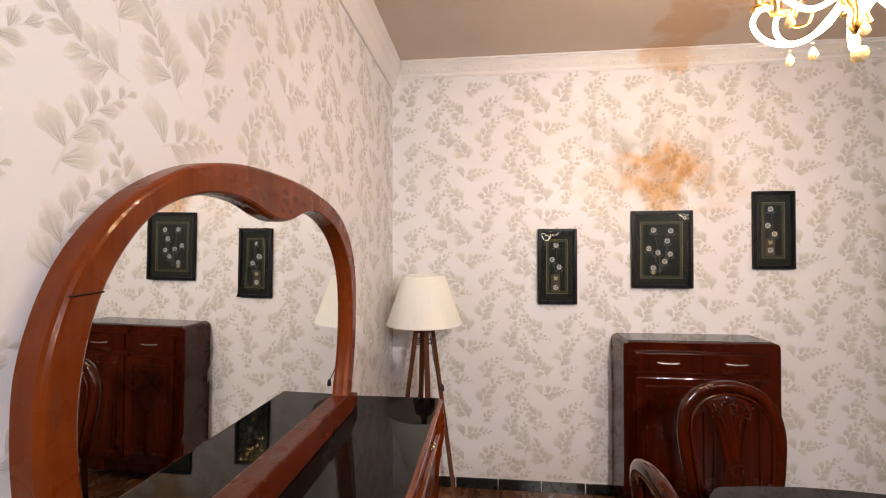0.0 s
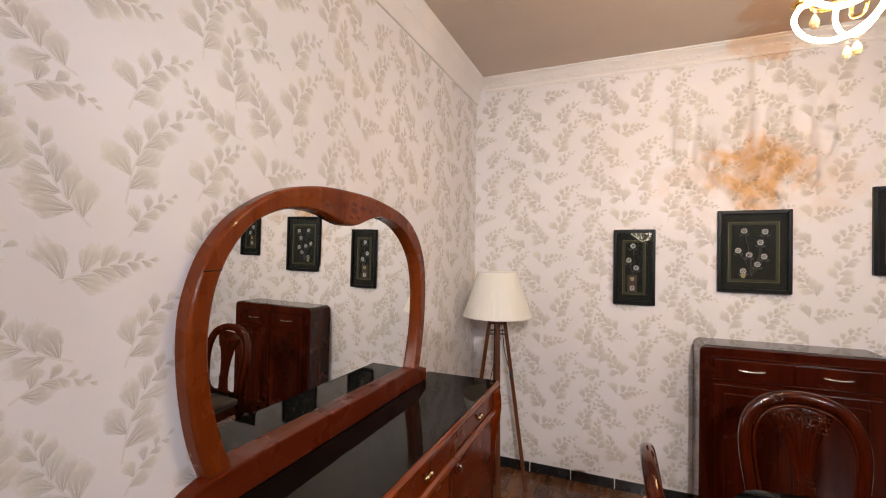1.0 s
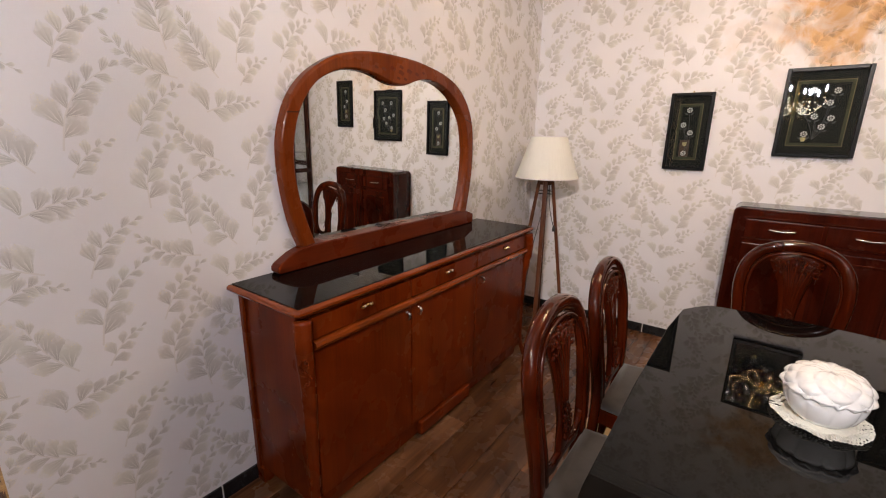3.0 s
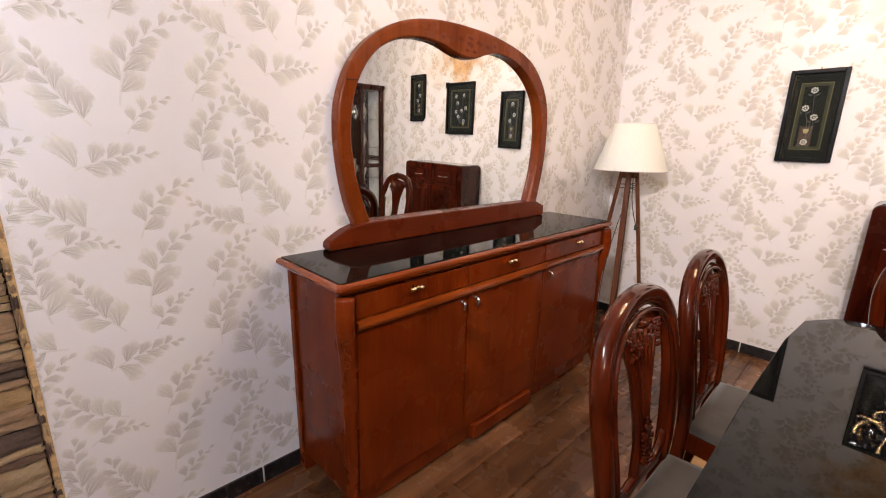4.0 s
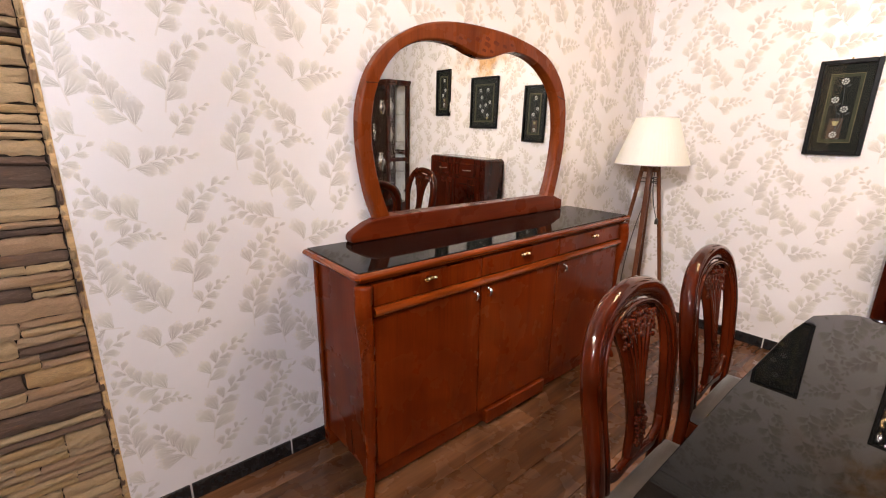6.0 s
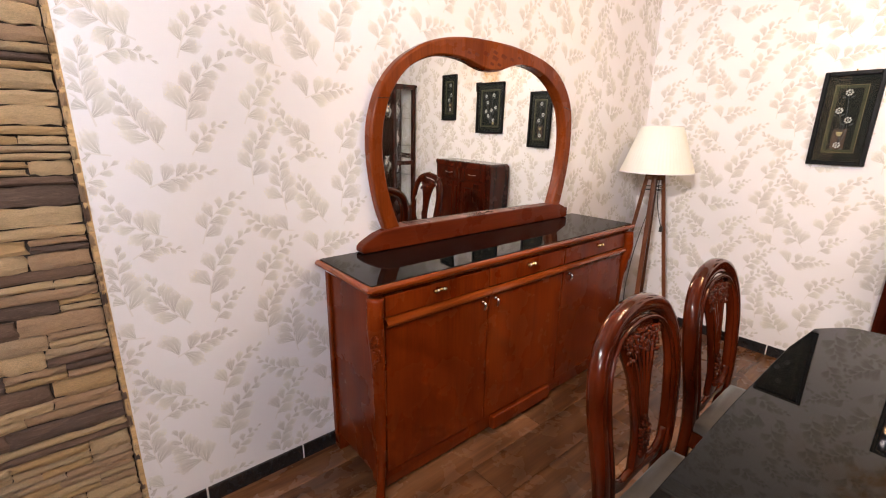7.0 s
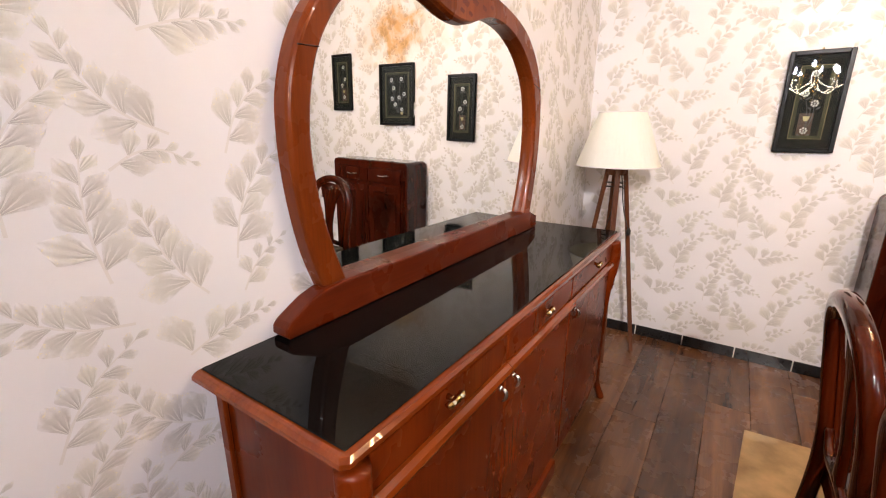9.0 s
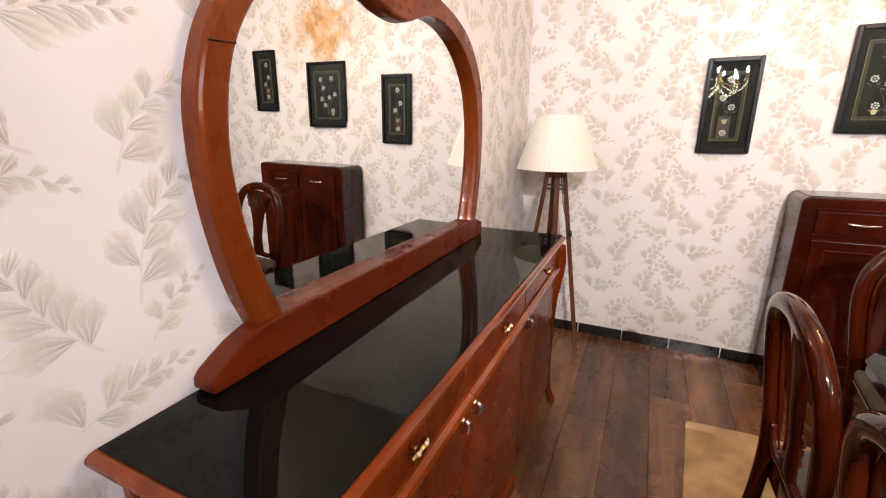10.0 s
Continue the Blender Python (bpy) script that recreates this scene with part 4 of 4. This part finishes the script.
# ---------------- chandelier ----------------
def chandelier(at, ztop, bulb_mat, arm_mat, label):
    """Gold stem, eight glowing arms with candle bulbs, scrolls and amber drops; ztop is where the canopy of its stem ends."""
    dz = ztop - 2.95
    thing = tagged(empty("chandelier", (at[0], at[1], ztop)), label, "chandelier", "chandeliers")

    def cl(name, bm, mat, label_="", smooth=True, parent=None):
        bmesh.ops.translate(bm, verts=bm.verts[:], vec=(at[0], at[1], dz))
        ob = part(name, bm, mat, None, label_, smooth)
        if parent is None:
            return under(ob, thing)
        ob.parent = parent
        return ob

    st = bmesh.new()
    lathe(st, [(0.0, 2.30), (0.018, 2.302), (0.030, 2.33), (0.02, 2.36), (0.045, 2.40), (0.05, 2.43), (0.02, 2.47), (0.016, 2.55), (0.035, 2.60), (0.016, 2.66), (0.012, 2.88), (0.055, 2.92), (0.06, 2.948), (0.0, 2.949)], 20)
    cl("stem", st, GOLD, "turned gold stem and canopy")
    if dz < -0.01:
        cl("rod", tube(bmesh.new(), [(0, 0, 2.94), (0, 0, CZ - dz - 0.001)], 0.008, 8, (1, 0, 0)), GOLD)

    def drop(x, y, z, q=1.0):
        b = bmesh.new()
        lathe(b, [(0.0, 0.0), (0.008 * q, 0.004 * q), (0.014 * q, 0.014 * q), (0.013 * q, 0.024 * q), (0.006 * q, 0.040 * q), (0.0, 0.048 * q)], 8, (x, y, z))
        blobs(b, [(x, y, z + 0.056 * q, 0.005 * q)])
        cl("drop", b, AMBER, "amber crystal drop", False)

    for k in range(8):
        a = radians(45 * k + 12)
        ca, sa = math.cos(a), math.sin(a)
        pr = [(0.03, 2.42), (0.08, 2.345), (0.16, 2.315), (0.235, 2.35), (0.27, 2.415), (0.25, 2.46), (0.215, 2.455)] if k % 2 else [(0.03, 2.45), (0.09, 2.40), (0.17, 2.365), (0.25, 2.39), (0.295, 2.45), (0.295, 2.50), (0.265, 2.52)]
        ap = curve([(ca * q, sa * q, z) for q, z in pr], 22)
        cl("arm", tube(bmesh.new(), ap, 0.0078, 7, (-sa, ca, 0)), arm_mat, "glowing curved glass arm")
        q, z = (0.25, 2.46) if k % 2 else (0.285, 2.51)
        cb = bmesh.new()
        lathe(cb, [(0.0, 0), (0.026, 0.004), (0.03, 0.012), (0.014, 0.02), (0.012, 0.07), (0, 0.071)], 12, (ca * q, sa * q, z))
        cup = cl("candle_cup", cb, GOLD)
        bb = bmesh.new()
        lathe(bb, [(0.0, 0.072), (0.010, 0.075), (0.017, 0.095), (0.012, 0.12), (0.002, 0.15), (0, 0.151)], 8, (ca * q, sa * q, z))
        cl("bulb", bb, bulb_mat, "lit candle bulb", True, cup)
        scr = curve([(ca * u, sa * u, w) for u, w in ((0.05, 2.47), (0.12, 2.52), (0.20, 2.50), (0.22, 2.44), (0.17, 2.42), (0.15, 2.45))], 20)
        cl("scroll", tube(bmesh.new(), scr, 0.006, 7, (-sa, ca, 0)), GOLD, "gold scroll")
        q = 0.11 if k % 2 else 0.24
        drop(ca * q, sa * q, (2.245 if k % 2 else 2.30))
    ballb = bmesh.new()
    bmesh.ops.create_icosphere(ballb, subdivisions=2, radius=0.024)
    for v in ballb.verts:
        v.co += Vector((0, 0, 2.235))
    tube(ballb, [(0, 0, 2.255), (0, 0, 2.305)], 0.003, 6, (1, 0, 0))
    cl("ball", ballb, AMBER, "faceted amber crystal ball", False)
    return thing


chandelier(CH, CZ, BULB, GLOW, "lit gold chandelier with curved glass arms and drops")
chandelier(CH2, 2.45, BULB_HALL, GLOW_HALL, "lit gold chandelier hanging low in the hall")
chandelier(CH3, 2.90, BULB_FAR, GLOW_HALL, "lit gold chandelier far down the hall")

# ---------------- ceiling spotlight ----------------
spotlight = tagged(empty("ceiling_spotlight", tuple(SPOT)), "small black ceiling spotlight aimed at the dining corner", "spotlight")
aim = (SPOT_AIM - SPOT).normalized()
can = bmesh.new()
tube(can, [SPOT - aim * 0.09, SPOT - aim * 0.085, SPOT - aim * 0.01, SPOT + aim * 0.0], [(0.02, 0.02), (0.042, 0.042), (0.045, 0.045), (0.045, 0.045)], 20, (0, 0, 1))
under(part("can", can, BLACKFR, None, "black lamp can", True), spotlight)
under(part("bracket", tube(bmesh.new(), [SPOT - aim * 0.05, Vector((SPOT.x, SPOT.y, CZ - 0.001)) - Vector((aim.x, aim.y, 0)) * 0.05], 0.008, 8, (1, 0, 0)), BLACKFR, None, "", True), spotlight)
beam = new("spot_beam", spot_data)
beam.matrix_world = look(SPOT + aim * 0.04, SPOT_AIM)

# ---------------- bowl on the table ----------------
BX, BYY = 1.130, 0.905
doily = tagged(empty("doily", (BX, BYY, TZ)), "ivory crocheted lace doily under the bowl", "doily")
cloth = bmesh.new()
lathe(cloth, [(0.0, 0.0006), (0.078, 0.0006), (0.080, 0.002), (0.078, 0.0034), (0.0, 0.0034)], 48, (BX, BYY, TZ))
under(part("cloth", cloth, LACE, None, "", True), doily)
fringe = bmesh.new()
frnd = random.Random(3)
for k in range(64):
    a = 2 * math.pi * k / 64
    for row, rr_ in enumerate((0.080, 0.091, 0.101)):
        aa = a + row * 0.05 + frnd.uniform(-0.02, 0.02)
        cx, cy = BX + rr_ * math.cos(aa), BYY + rr_ * math.sin(aa)
        lift = 0.004 + row * 0.003 + 0.003 * math.sin(9 * aa) + frnd.uniform(0, 0.002)
        rad_ = frnd.uniform(0.0045, 0.0065)
        tube(fringe, [(cx + rad_ * math.cos(u), cy + rad_ * math.sin(u), TZ + lift + 0.002 * math.sin(u + aa)) for u in (0, 1.05, 2.1, 3.15, 4.2, 5.25)], 0.0018, 5, (0, 0, 1), True)
fr_ob = under(part("fringe", fringe, LACE, None, "looped lace fringe", True), doily)
fr_ob["kind"] = "stuff"
bowl = tagged(empty("lidded_bowl", (BX, BYY, TZ + 0.0035)), "white porcelain lobed bowl with quilted flower lid", "bowl")
lob = lambda a, z: 0.975 + 0.06 * abs(math.sin(4.5 * a)) ** 0.6
bb = bmesh.new()
lathe(bb, [(0.0, 0.004), (0.040, 0.004), (0.050, 0.009), (0.068, 0.026), (0.080, 0.050), (0.085, 0.074), (0.084, 0.086), (0.076, 0.088), (0.0, 0.088)], 126, (BX, BYY, TZ), lob)
under(part("body", bb, PORCELAIN, None, "", True), bowl)
lid = bmesh.new()
rings = []
for i in range(34):
    q = i / 33
    base_r = 0.086 * math.cos(q * math.pi / 2) ** 0.75 + 0.003
    base_z = 0.094 + 0.056 * math.sin(q * math.pi / 2) ** 1.1
    ring = []
    for j in range(180):
        a = 2 * math.pi * j / 180
        pil = abs(math.sin(4.5 * a + 6.5 * q)) * abs(math.sin(4.5 * a - 6.5 * q))
        puff = 0.010 * pil ** 0.5 * (1 - q) ** 0.8 + 0.0016 * noise.noise((a * 6, q * 9, 0.3))
        ring.append((BX + (base_r + puff * math.cos(q * 1.3)) * math.cos(a), BYY + (base_r + puff * math.cos(q * 1.3)) * math.sin(a), TZ + base_z + puff * math.sin(q * 1.3) - 0.006 * max(0.0, q - 0.85) * 6))
    rings.append(ring)
skin(lid, rings)
under(part("lid", lid, PORCELAIN, None, "quilted petal lid", True), bowl)
rim = bmesh.new()
for ph, low, amp in ((0.0, 0.088, 0.016), (math.pi / 2, 0.086, 0.011)):
    tube(rim, [(BX + (0.090 + 0.003 * math.cos(9 * u + ph)) * math.cos(u), BYY + (0.090 + 0.003 * math.cos(9 * u + ph)) * math.sin(u), TZ + low + amp * abs(math.sin(4.5 * u + ph)) ** 0.8) for u in [2 * math.pi * j / 220 for j in range(220)]], (0.003, 0.0042), 6, (0, 0, 1), True)
under(part("rim", rim, PORCELAIN, None, "ruffled petal-edged rim", True), bowl)

# ---------------- mat on the floor ----------------
mat_ob = bmesh.new()
prism(mat_ob, [(0.345, 1.45), (0.372, 1.80), (0.402, 2.178), (0.69, 2.196), (1.00, 2.205), (0.98, 1.50)], 0.0, 0.006, "z", 0.002)
tagged(part("floor_mat", mat_ob, MAT_W), "worn cream mat lying on the laminate", "mat")

# ---------------- display cabinet ----------------
VX0, VX1, VY0, VY1, VT = 2.50, 3.45, 2.62, 2.955, 1.93
vitrine = tagged(empty("display_cabinet", ((VX0 + VX1) / 2, 2.79, 0)), "tall dark display cabinet with glass sides and ornaments", "cabinet")


def vi(name, bm, mat, label="", smooth=False):
    return under(part(name, bm, mat, None, label, smooth), vitrine)


vi("base", boxed(VX0, VX1, VY0, VY1, 0.04, 0.40, bev=0.006), DARKW)
for x in (VX0, VX1 - 0.045, (VX0 + VX1) / 2 - 0.03):
    vi("post", boxed(x, x + 0.045, VY0, VY0 + 0.045, 0.40, VT - 0.06, bev=0.006), DARKW)
for x in (VX0, VX1 - 0.045):
    vi("post", boxed(x, x + 0.045, VY1 - 0.045, VY1, 0.40, VT - 0.06, bev=0.006), DARKW)
vi("back_panel", boxed(VX0 + 0.34, VX1 - 0.045, VY1 - 0.012, VY1 - 0.002, 0.40, VT - 0.06), DARKW)
vi("side_rail", boxed(VX0 + 0.004, VX0 + 0.04, VY0 + 0.045, VY1 - 0.045, 0.94, 0.99), DARKW)
vi("back_rail", boxed(VX0 + 0.045, VX1 - 0.045, VY1 - 0.03, VY1 - 0.015, 1.02, 1.08), DARKW)
ct = bmesh.new()
box(ct, VX0 - 0.01, VX1 + 0.01, VY0 - 0.01, VY1, VT - 0.06, VT - 0.035, 0.004)
box(ct, VX0 - 0.03, VX1 + 0.03, VY0 - 0.03, VY1, VT - 0.035, VT, 0.008)
vi("cornice", ct, DARKW)
for x in (VX0 + 0.04, VX1 - 0.08):
    for y in (VY0 + 0.03, VY1 - 0.07):
        vi("foot", boxed(x, x + 0.04, y, y + 0.04, 0, 0.042), DARKW)
for z in (0.80, 1.18, 1.52):
    vi("shelf", boxed(VX0 + 0.02, VX1 - 0.02, VY0 + 0.05, VY1 - 0.02, z, z + 0.008), PANE, "glass shelf")
vi("side_pane", boxed(VX0 + 0.018, VX0 + 0.022, VY0 + 0.045, VY1 - 0.045, 0.40, VT - 0.06), PANE)
vi("front_pane", boxed(VX0 + 0.045, VX1 - 0.045, VY0 + 0.018, VY0 + 0.022, 0.40, VT - 0.06), PANE)


def vase(x, y, z, s):
    b = bmesh.new()
    lathe(b, [(0, 0), (0.035 * s, 0.0), (0.03 * s, 0.02 * s), (0.055 * s, 0.07 * s), (0.065 * s, 0.11 * s), (0.04 * s, 0.16 * s), (0.025 * s, 0.19 * s), (0.045 * s, 0.22 * s), (0, 0.215 * s)], 18, (x, y, z), lambda a, zz: 1 + 0.06 * math.sin(8 * a))
    tagged(part("vase", b, SILVER, None, "", True), "small silvered vase on a glass shelf", "vase", "ornaments in the cabinet")


for x, z, s in ((2.68, 1.528, 0.9), (2.68, 1.188, 0.8), (2.70, 0.808, 0.9), (2.86, 1.528, 0.8), (2.90, 0.808, 1.0), (3.1, 1.188, 1.0)):
    vase(x, 2.76, z, s)

# ---------------- wallpaper leaves ----------------
def leaf_sheet(name, span, zlo, zhi, origin, along, inward, wall, u_start):
    """Fan-shaped embossed leaves on curved stems, in a half-drop repeat of 0.53 by 0.597 m, joined in one sheet."""
    rnd = random.Random(11)
    verts, faces, uvs = [], [], []
    origin, along, inward = Vector(origin), Vector(along), Vector(inward)

    def put(u, z, h):
        q = origin + along * (u - u_start) + inward * h
        return (q.x, q.y, z)

    def leaf(px, pz, ang, ln, wd, bend=None):
        """A fan with a narrow foot, a broad rounded, softly scalloped head and a hollow middle."""
        cols, rows = (-1, -0.75, -0.5, -0.25, 0, 0.25, 0.5, 0.75, 1), (0.0, 0.2, 0.42, 0.64, 0.82, 0.94, 1.0)
        prof_w = (0.08, 0.38, 0.70, 0.93, 1.0, 0.88, 0.60)
        lobe = [rnd.uniform(-0.03, 0.015) for k in cols]
        bend = rnd.uniform(-0.22, 0.22) if bend is None else bend
        ca, sa = math.cos(ang), math.sin(ang)
        base = len(verts)
        for ri, r in enumerate(rows):
            for k, c in enumerate(cols):
                v = r * (1 - 0.32 * c * c * r) + lobe[k] * r ** 3
                a = v * ln
                b = c * prof_w[ri] * wd * 0.5 + bend * r * r * wd
                u, z = px + a * ca - b * sa, pz + a * sa + b * ca
                verts.append((u, z, 0.0006 + 0.0016 * r * (1 - r * r) * (1 - c * c) + 0.0003 * (k % 2) * (1 - r)))
                uvs.append((c, r))
        nc = len(cols)
        for r in range(len(rows) - 1):
            for k in range(nc - 1):
                i = base + r * nc + k
                faces.append((i, i + 1, i + nc + 1, i + nc))

    def stem(pts):
        base = len(verts)
        for i, p in enumerate(pts):
            d = pts[min(i + 1, len(pts) - 1)] - pts[max(i - 1, 0)]
            d.normalize()
            w = 0.0026 * (1 - 0.55 * i / (len(pts) - 1))
            for s in (-1, 1):
                verts.append((p.x - d.y * w * s, p.y + d.x * w * s, 0.0009))
                uvs.append((4.0, 0.2))
        for i in range(len(pts) - 1):
            j = base + 2 * i
            faces.append((j, j + 1, j + 3, j + 2))

    def sprig(x0, z0, x1, z1, n, size, bow):
        a, b = Vector((x0, z0)), Vector((x1, z1))
        d = b - a
        nrm = Vector((-d.y, d.x))
        pts3 = curve([(a.x, a.y, 0), *[((a + d * t + nrm * bow * math.sin(math.pi * t)).x, (a + d * t + nrm * bow * math.sin(math.pi * t)).y, 0) for t in (0.33, 0.66)], (b.x, b.y, 0)], 12)
        pts = [Vector((p.x, p.y)) for p in pts3]
        stem(pts)
        for k in range(n):
            t = 0.12 + 0.84 * (k / (n - 1)) ** 0.92
            f_ = t * 11
            i = min(int(f_), 10)
            p = pts[i].lerp(pts[i + 1], f_ - i)
            dd = pts[i + 1] - pts[i]
            heading = math.atan2(dd.y, dd.x)
            s = 1 if k % 2 else -1
            spread = 0.88 - 0.30 * t + rnd.uniform(-0.12, 0.12)
            ln = size * (1.18 - 0.80 * t) * rnd.uniform(0.88, 1.1)
            if k == n - 1:
                spread, ln = 0.0, size * 0.42
            leaf(p.x, p.y, heading + s * spread + rnd.uniform(-0.08, 0.08), ln, ln * (0.74 - 0.22 * t))

    # foot, tip, number of leaves, size of the largest, bow; from the hooked leaf of each repeat
    S = [(-0.100, 0.118, -0.108, 0.335, 9, 0.092, 0.06), (0.127, 0.108, 0.276, 0.352, 10, 0.094, 0.14), (0.058, 0.050, -0.038, 0.230, 9, 0.094, 0.08),
         (0.004, -0.066, 0.190, -0.022, 9, 0.072, 0.06), (0.030, -0.232, -0.114, -0.085, 9, 0.082, 0.14), (0.130, -0.270, 0.274, -0.105, 9, 0.076, 0.14),
         (-0.072, -0.290, 0.066, -0.286, 8, 0.052, 0.22), (0.135, 0.032, 0.240, 0.137, 7, 0.056, 0.10), (-0.222, -0.165, -0.077, 0.010, 10, 0.074, 0.10),
         (-0.212, 0.222, -0.111, 0.448, 10, 0.086, 0.16), (-0.078, 0.035, -0.258, 0.135, 10, 0.074, 0.12)]
    PU, PZ, AU, AZ = 0.53, 0.597, -0.249, 1.309
    lo, hi = span
    for cu in range(int((lo - AU) // PU) - 1, int((hi - AU) // PU) + 3):
        for cz in range(-5, 6):
            du, dz = AU + cu * PU, AZ + cz * PZ + (PZ / 2 if cu % 2 else 0.0)
            for x0, z0, x1, z1, n, size, bow in S:
                mu, mz = (x0 + x1) / 2 + du, (z0 + z1) / 2 + dz
                if lo - 0.1 < mu < hi + 0.1 and zlo - 0.1 < mz < zhi + 0.1:
                    sprig(x0 + du, z0 + dz, x1 + du, z1 + dz, n + 1, size * 0.98, bow)
            if lo < du < hi and zlo + 0.08 < dz < zhi - 0.08:
                leaf(du + 0.008, dz - 0.058, 1.75, 0.098, 0.066, 0.34)
    vs = [put(min(max(u, lo + 0.001), hi - 0.001), min(max(z, zlo), zhi), h) for u, z, h in verts]
    faces = [f_ for f_ in faces if all(lo < verts[q][0] < hi and zlo < verts[q][1] < zhi for q in f_)]
    me = bpy.data.meshes.new(name)
    me.from_pydata(vs, [], faces)
    layer = me.uv_layers.new(name="UVMap")
    idx = np.empty(len(me.loops), dtype=np.int32)
    me.loops.foreach_get("vertex_index", idx)
    layer.data.foreach_set("uv", np.array(uvs, dtype=np.float32)[idx].ravel())
    me.materials.append(LEAF)
    ob = new(name, me)
    ob.parent = wall
    ob["kind"] = "stuff"
    ob["label"] = "taupe embossed leaf sprigs of the wallpaper"
    return ob


leaf_sheet("wallpaper_leaves", (-0.40, FY), 0.08, CZ - 0.19, (WX, -0.40, 0), (0, 1, 0), (1, 0, 0), wall_west, -0.40)
leaf_sheet("wallpaper_leaves", (FY, FY + 3.6), 0.08, CZ - 0.10, (WX, FY, 0), (1, 0, 0), (0, -1, 0), wall_north, FY)

# ---------------- skirting tiles ----------------
def skirting(name, spots, make, label):
    sk = tagged(empty(name), label, "structure", kind="structure")
    part("grout", make(spots[0], spots[-1], 0.0, 0.005, 0.066), GROUT, sk, "pale grout")
    for a, b in zip(spots[:-1], spots[1:]):
        part("tile", make(a + 0.0035, b - 0.0035, 0.0, 0.010, 0.070, 0.0015), TILE, sk)
    return sk


skirting("baseboard_west", [-0.40, -0.222, 0.163, 0.548, 0.933, 1.318, 1.703, 2.088, 2.473, 2.855, FY - 0.011], lambda a, b, d0, d1, h, bv=0.0: boxed(WX + d0, WX + d1, a, b, 0.0, h, bev=bv, seg=1), "black glazed skirting tiles with pale joints")
skirting("baseboard_north", [WX + 0.001, -0.526, -0.236, 0.054, 0.344, 0.634, 0.924, 1.214, 1.504, 1.794, 2.084, 2.374, 2.664, 2.954, 3.244, 3.534], lambda a, b, d0, d1, h, bv=0.0: boxed(a, b, FY - d1, FY - d0, 0.0, h, bev=bv, seg=1), "black glazed skirting tiles with pale joints")

# ---------------- stone cladding ----------------
rnd = random.Random(21)
stone_meshes = []
for k in range(10):
    b = bmesh.new()
    bmesh.ops.create_grid(b, x_segments=7, y_segments=3, size=0.5)
    for v in b.verts:
        y, z = v.co.x, v.co.y
        edge = max(abs(y), abs(z)) > 0.49
        v.co = Vector((rnd.uniform(0.35, 0.75) if edge else rnd.uniform(0.72, 1.0), y + rnd.uniform(-0.02, 0.02), z + rnd.uniform(-0.09, 0.09)))
    rim = bmesh.ops.extrude_edge_only(b, edges=[e for e in b.edges if e.is_boundary])
    for v in rim["geom"]:
        if isinstance(v, bmesh.types.BMVert):
            v.co = Vector((0.0, v.co.y * 1.01, v.co.z * 1.04))
    bmesh.ops.recalc_face_normals(b, faces=b.faces[:])
    me = bpy.data.meshes.new("stone")
    b.to_mesh(me)
    b.free()
    me.materials.append(STONE)
    stone_meshes.append(me)


def ledge(y0, y1, z0, z1, far):
    me = rnd.choice(stone_meshes)
    thick = rnd.uniform(0.014, 0.028)
    m = Matrix.Translation((WX - 0.012, (y0 + y1) / 2, (z0 + z1) / 2)) @ Matrix.Diagonal((thick, y1 - y0 - 0.004, z1 - z0 - 0.005, 1))
    if far is None:
        ob = new("stone", me)
        ob.parent = wall_stone
        ob.matrix_basis = m
    else:
        n0 = len(far[0])
        far[0].extend([tuple(m @ v.co) for v in me.vertices])
        far[1].extend([tuple(i + n0 for i in p.vertices) for p in me.polygons])


part("edge_trim", boxed(WX - 0.012, WX + 0.003, -0.414, -0.4005, 0.0, CZ), STONE, wall_stone, "narrow tan stone edge strip")
rest = ([], [])
z = 0.0
while z < CZ - 0.02:
    h = min(rnd.choice((0.026, 0.034, 0.042, 0.05, 0.058)), CZ - z)
    y = -0.420
    near = z < 1.95
    ledge(y, -0.402, z, z + h, None if near else rest)
    while y > BY + 0.02:
        w = rnd.uniform(0.09, 0.34)
        y2 = max(y - w, BY)
        inside = near and y > -1.0
        if inside and h > 0.04 and rnd.random() < 0.3:
            ledge(y2, y, z, z + h * 0.5, None)
            ledge(y2, y, z + h * 0.5, z + h, None)
        else:
            ledge(y2, y, z, z + h, None if inside else rest)
        y = y2
    z += h
me = bpy.data.meshes.new("far_stones")
me.from_pydata(rest[0], [], rest[1])
me.materials.append(STONE)
fs = new("far_stones", me)
fs.parent = wall_stone
fs["kind"] = "stuff"

# ---------------- floor planks ----------------
PW, PL = 0.193, 1.285
pm = bpy.data.meshes.new("plank")
b = boxed(0.0008, PW - 0.0008, 0.0008, PL - 0.0008, -0.006, 0.0, bev=0.0012, seg=1)
b.to_mesh(pm)
b.free()
pm.materials.append(PLANK)
col = 0
x = WX - 0.05
while x < RX:
    y = BY - (col * 0.47) % PL
    while y < FY:
        ob = new("plank", pm)
        ob.parent = floor
        ob.matrix_basis = pose(x, y, 0)
        y += PL
    x += PW
    col += 1
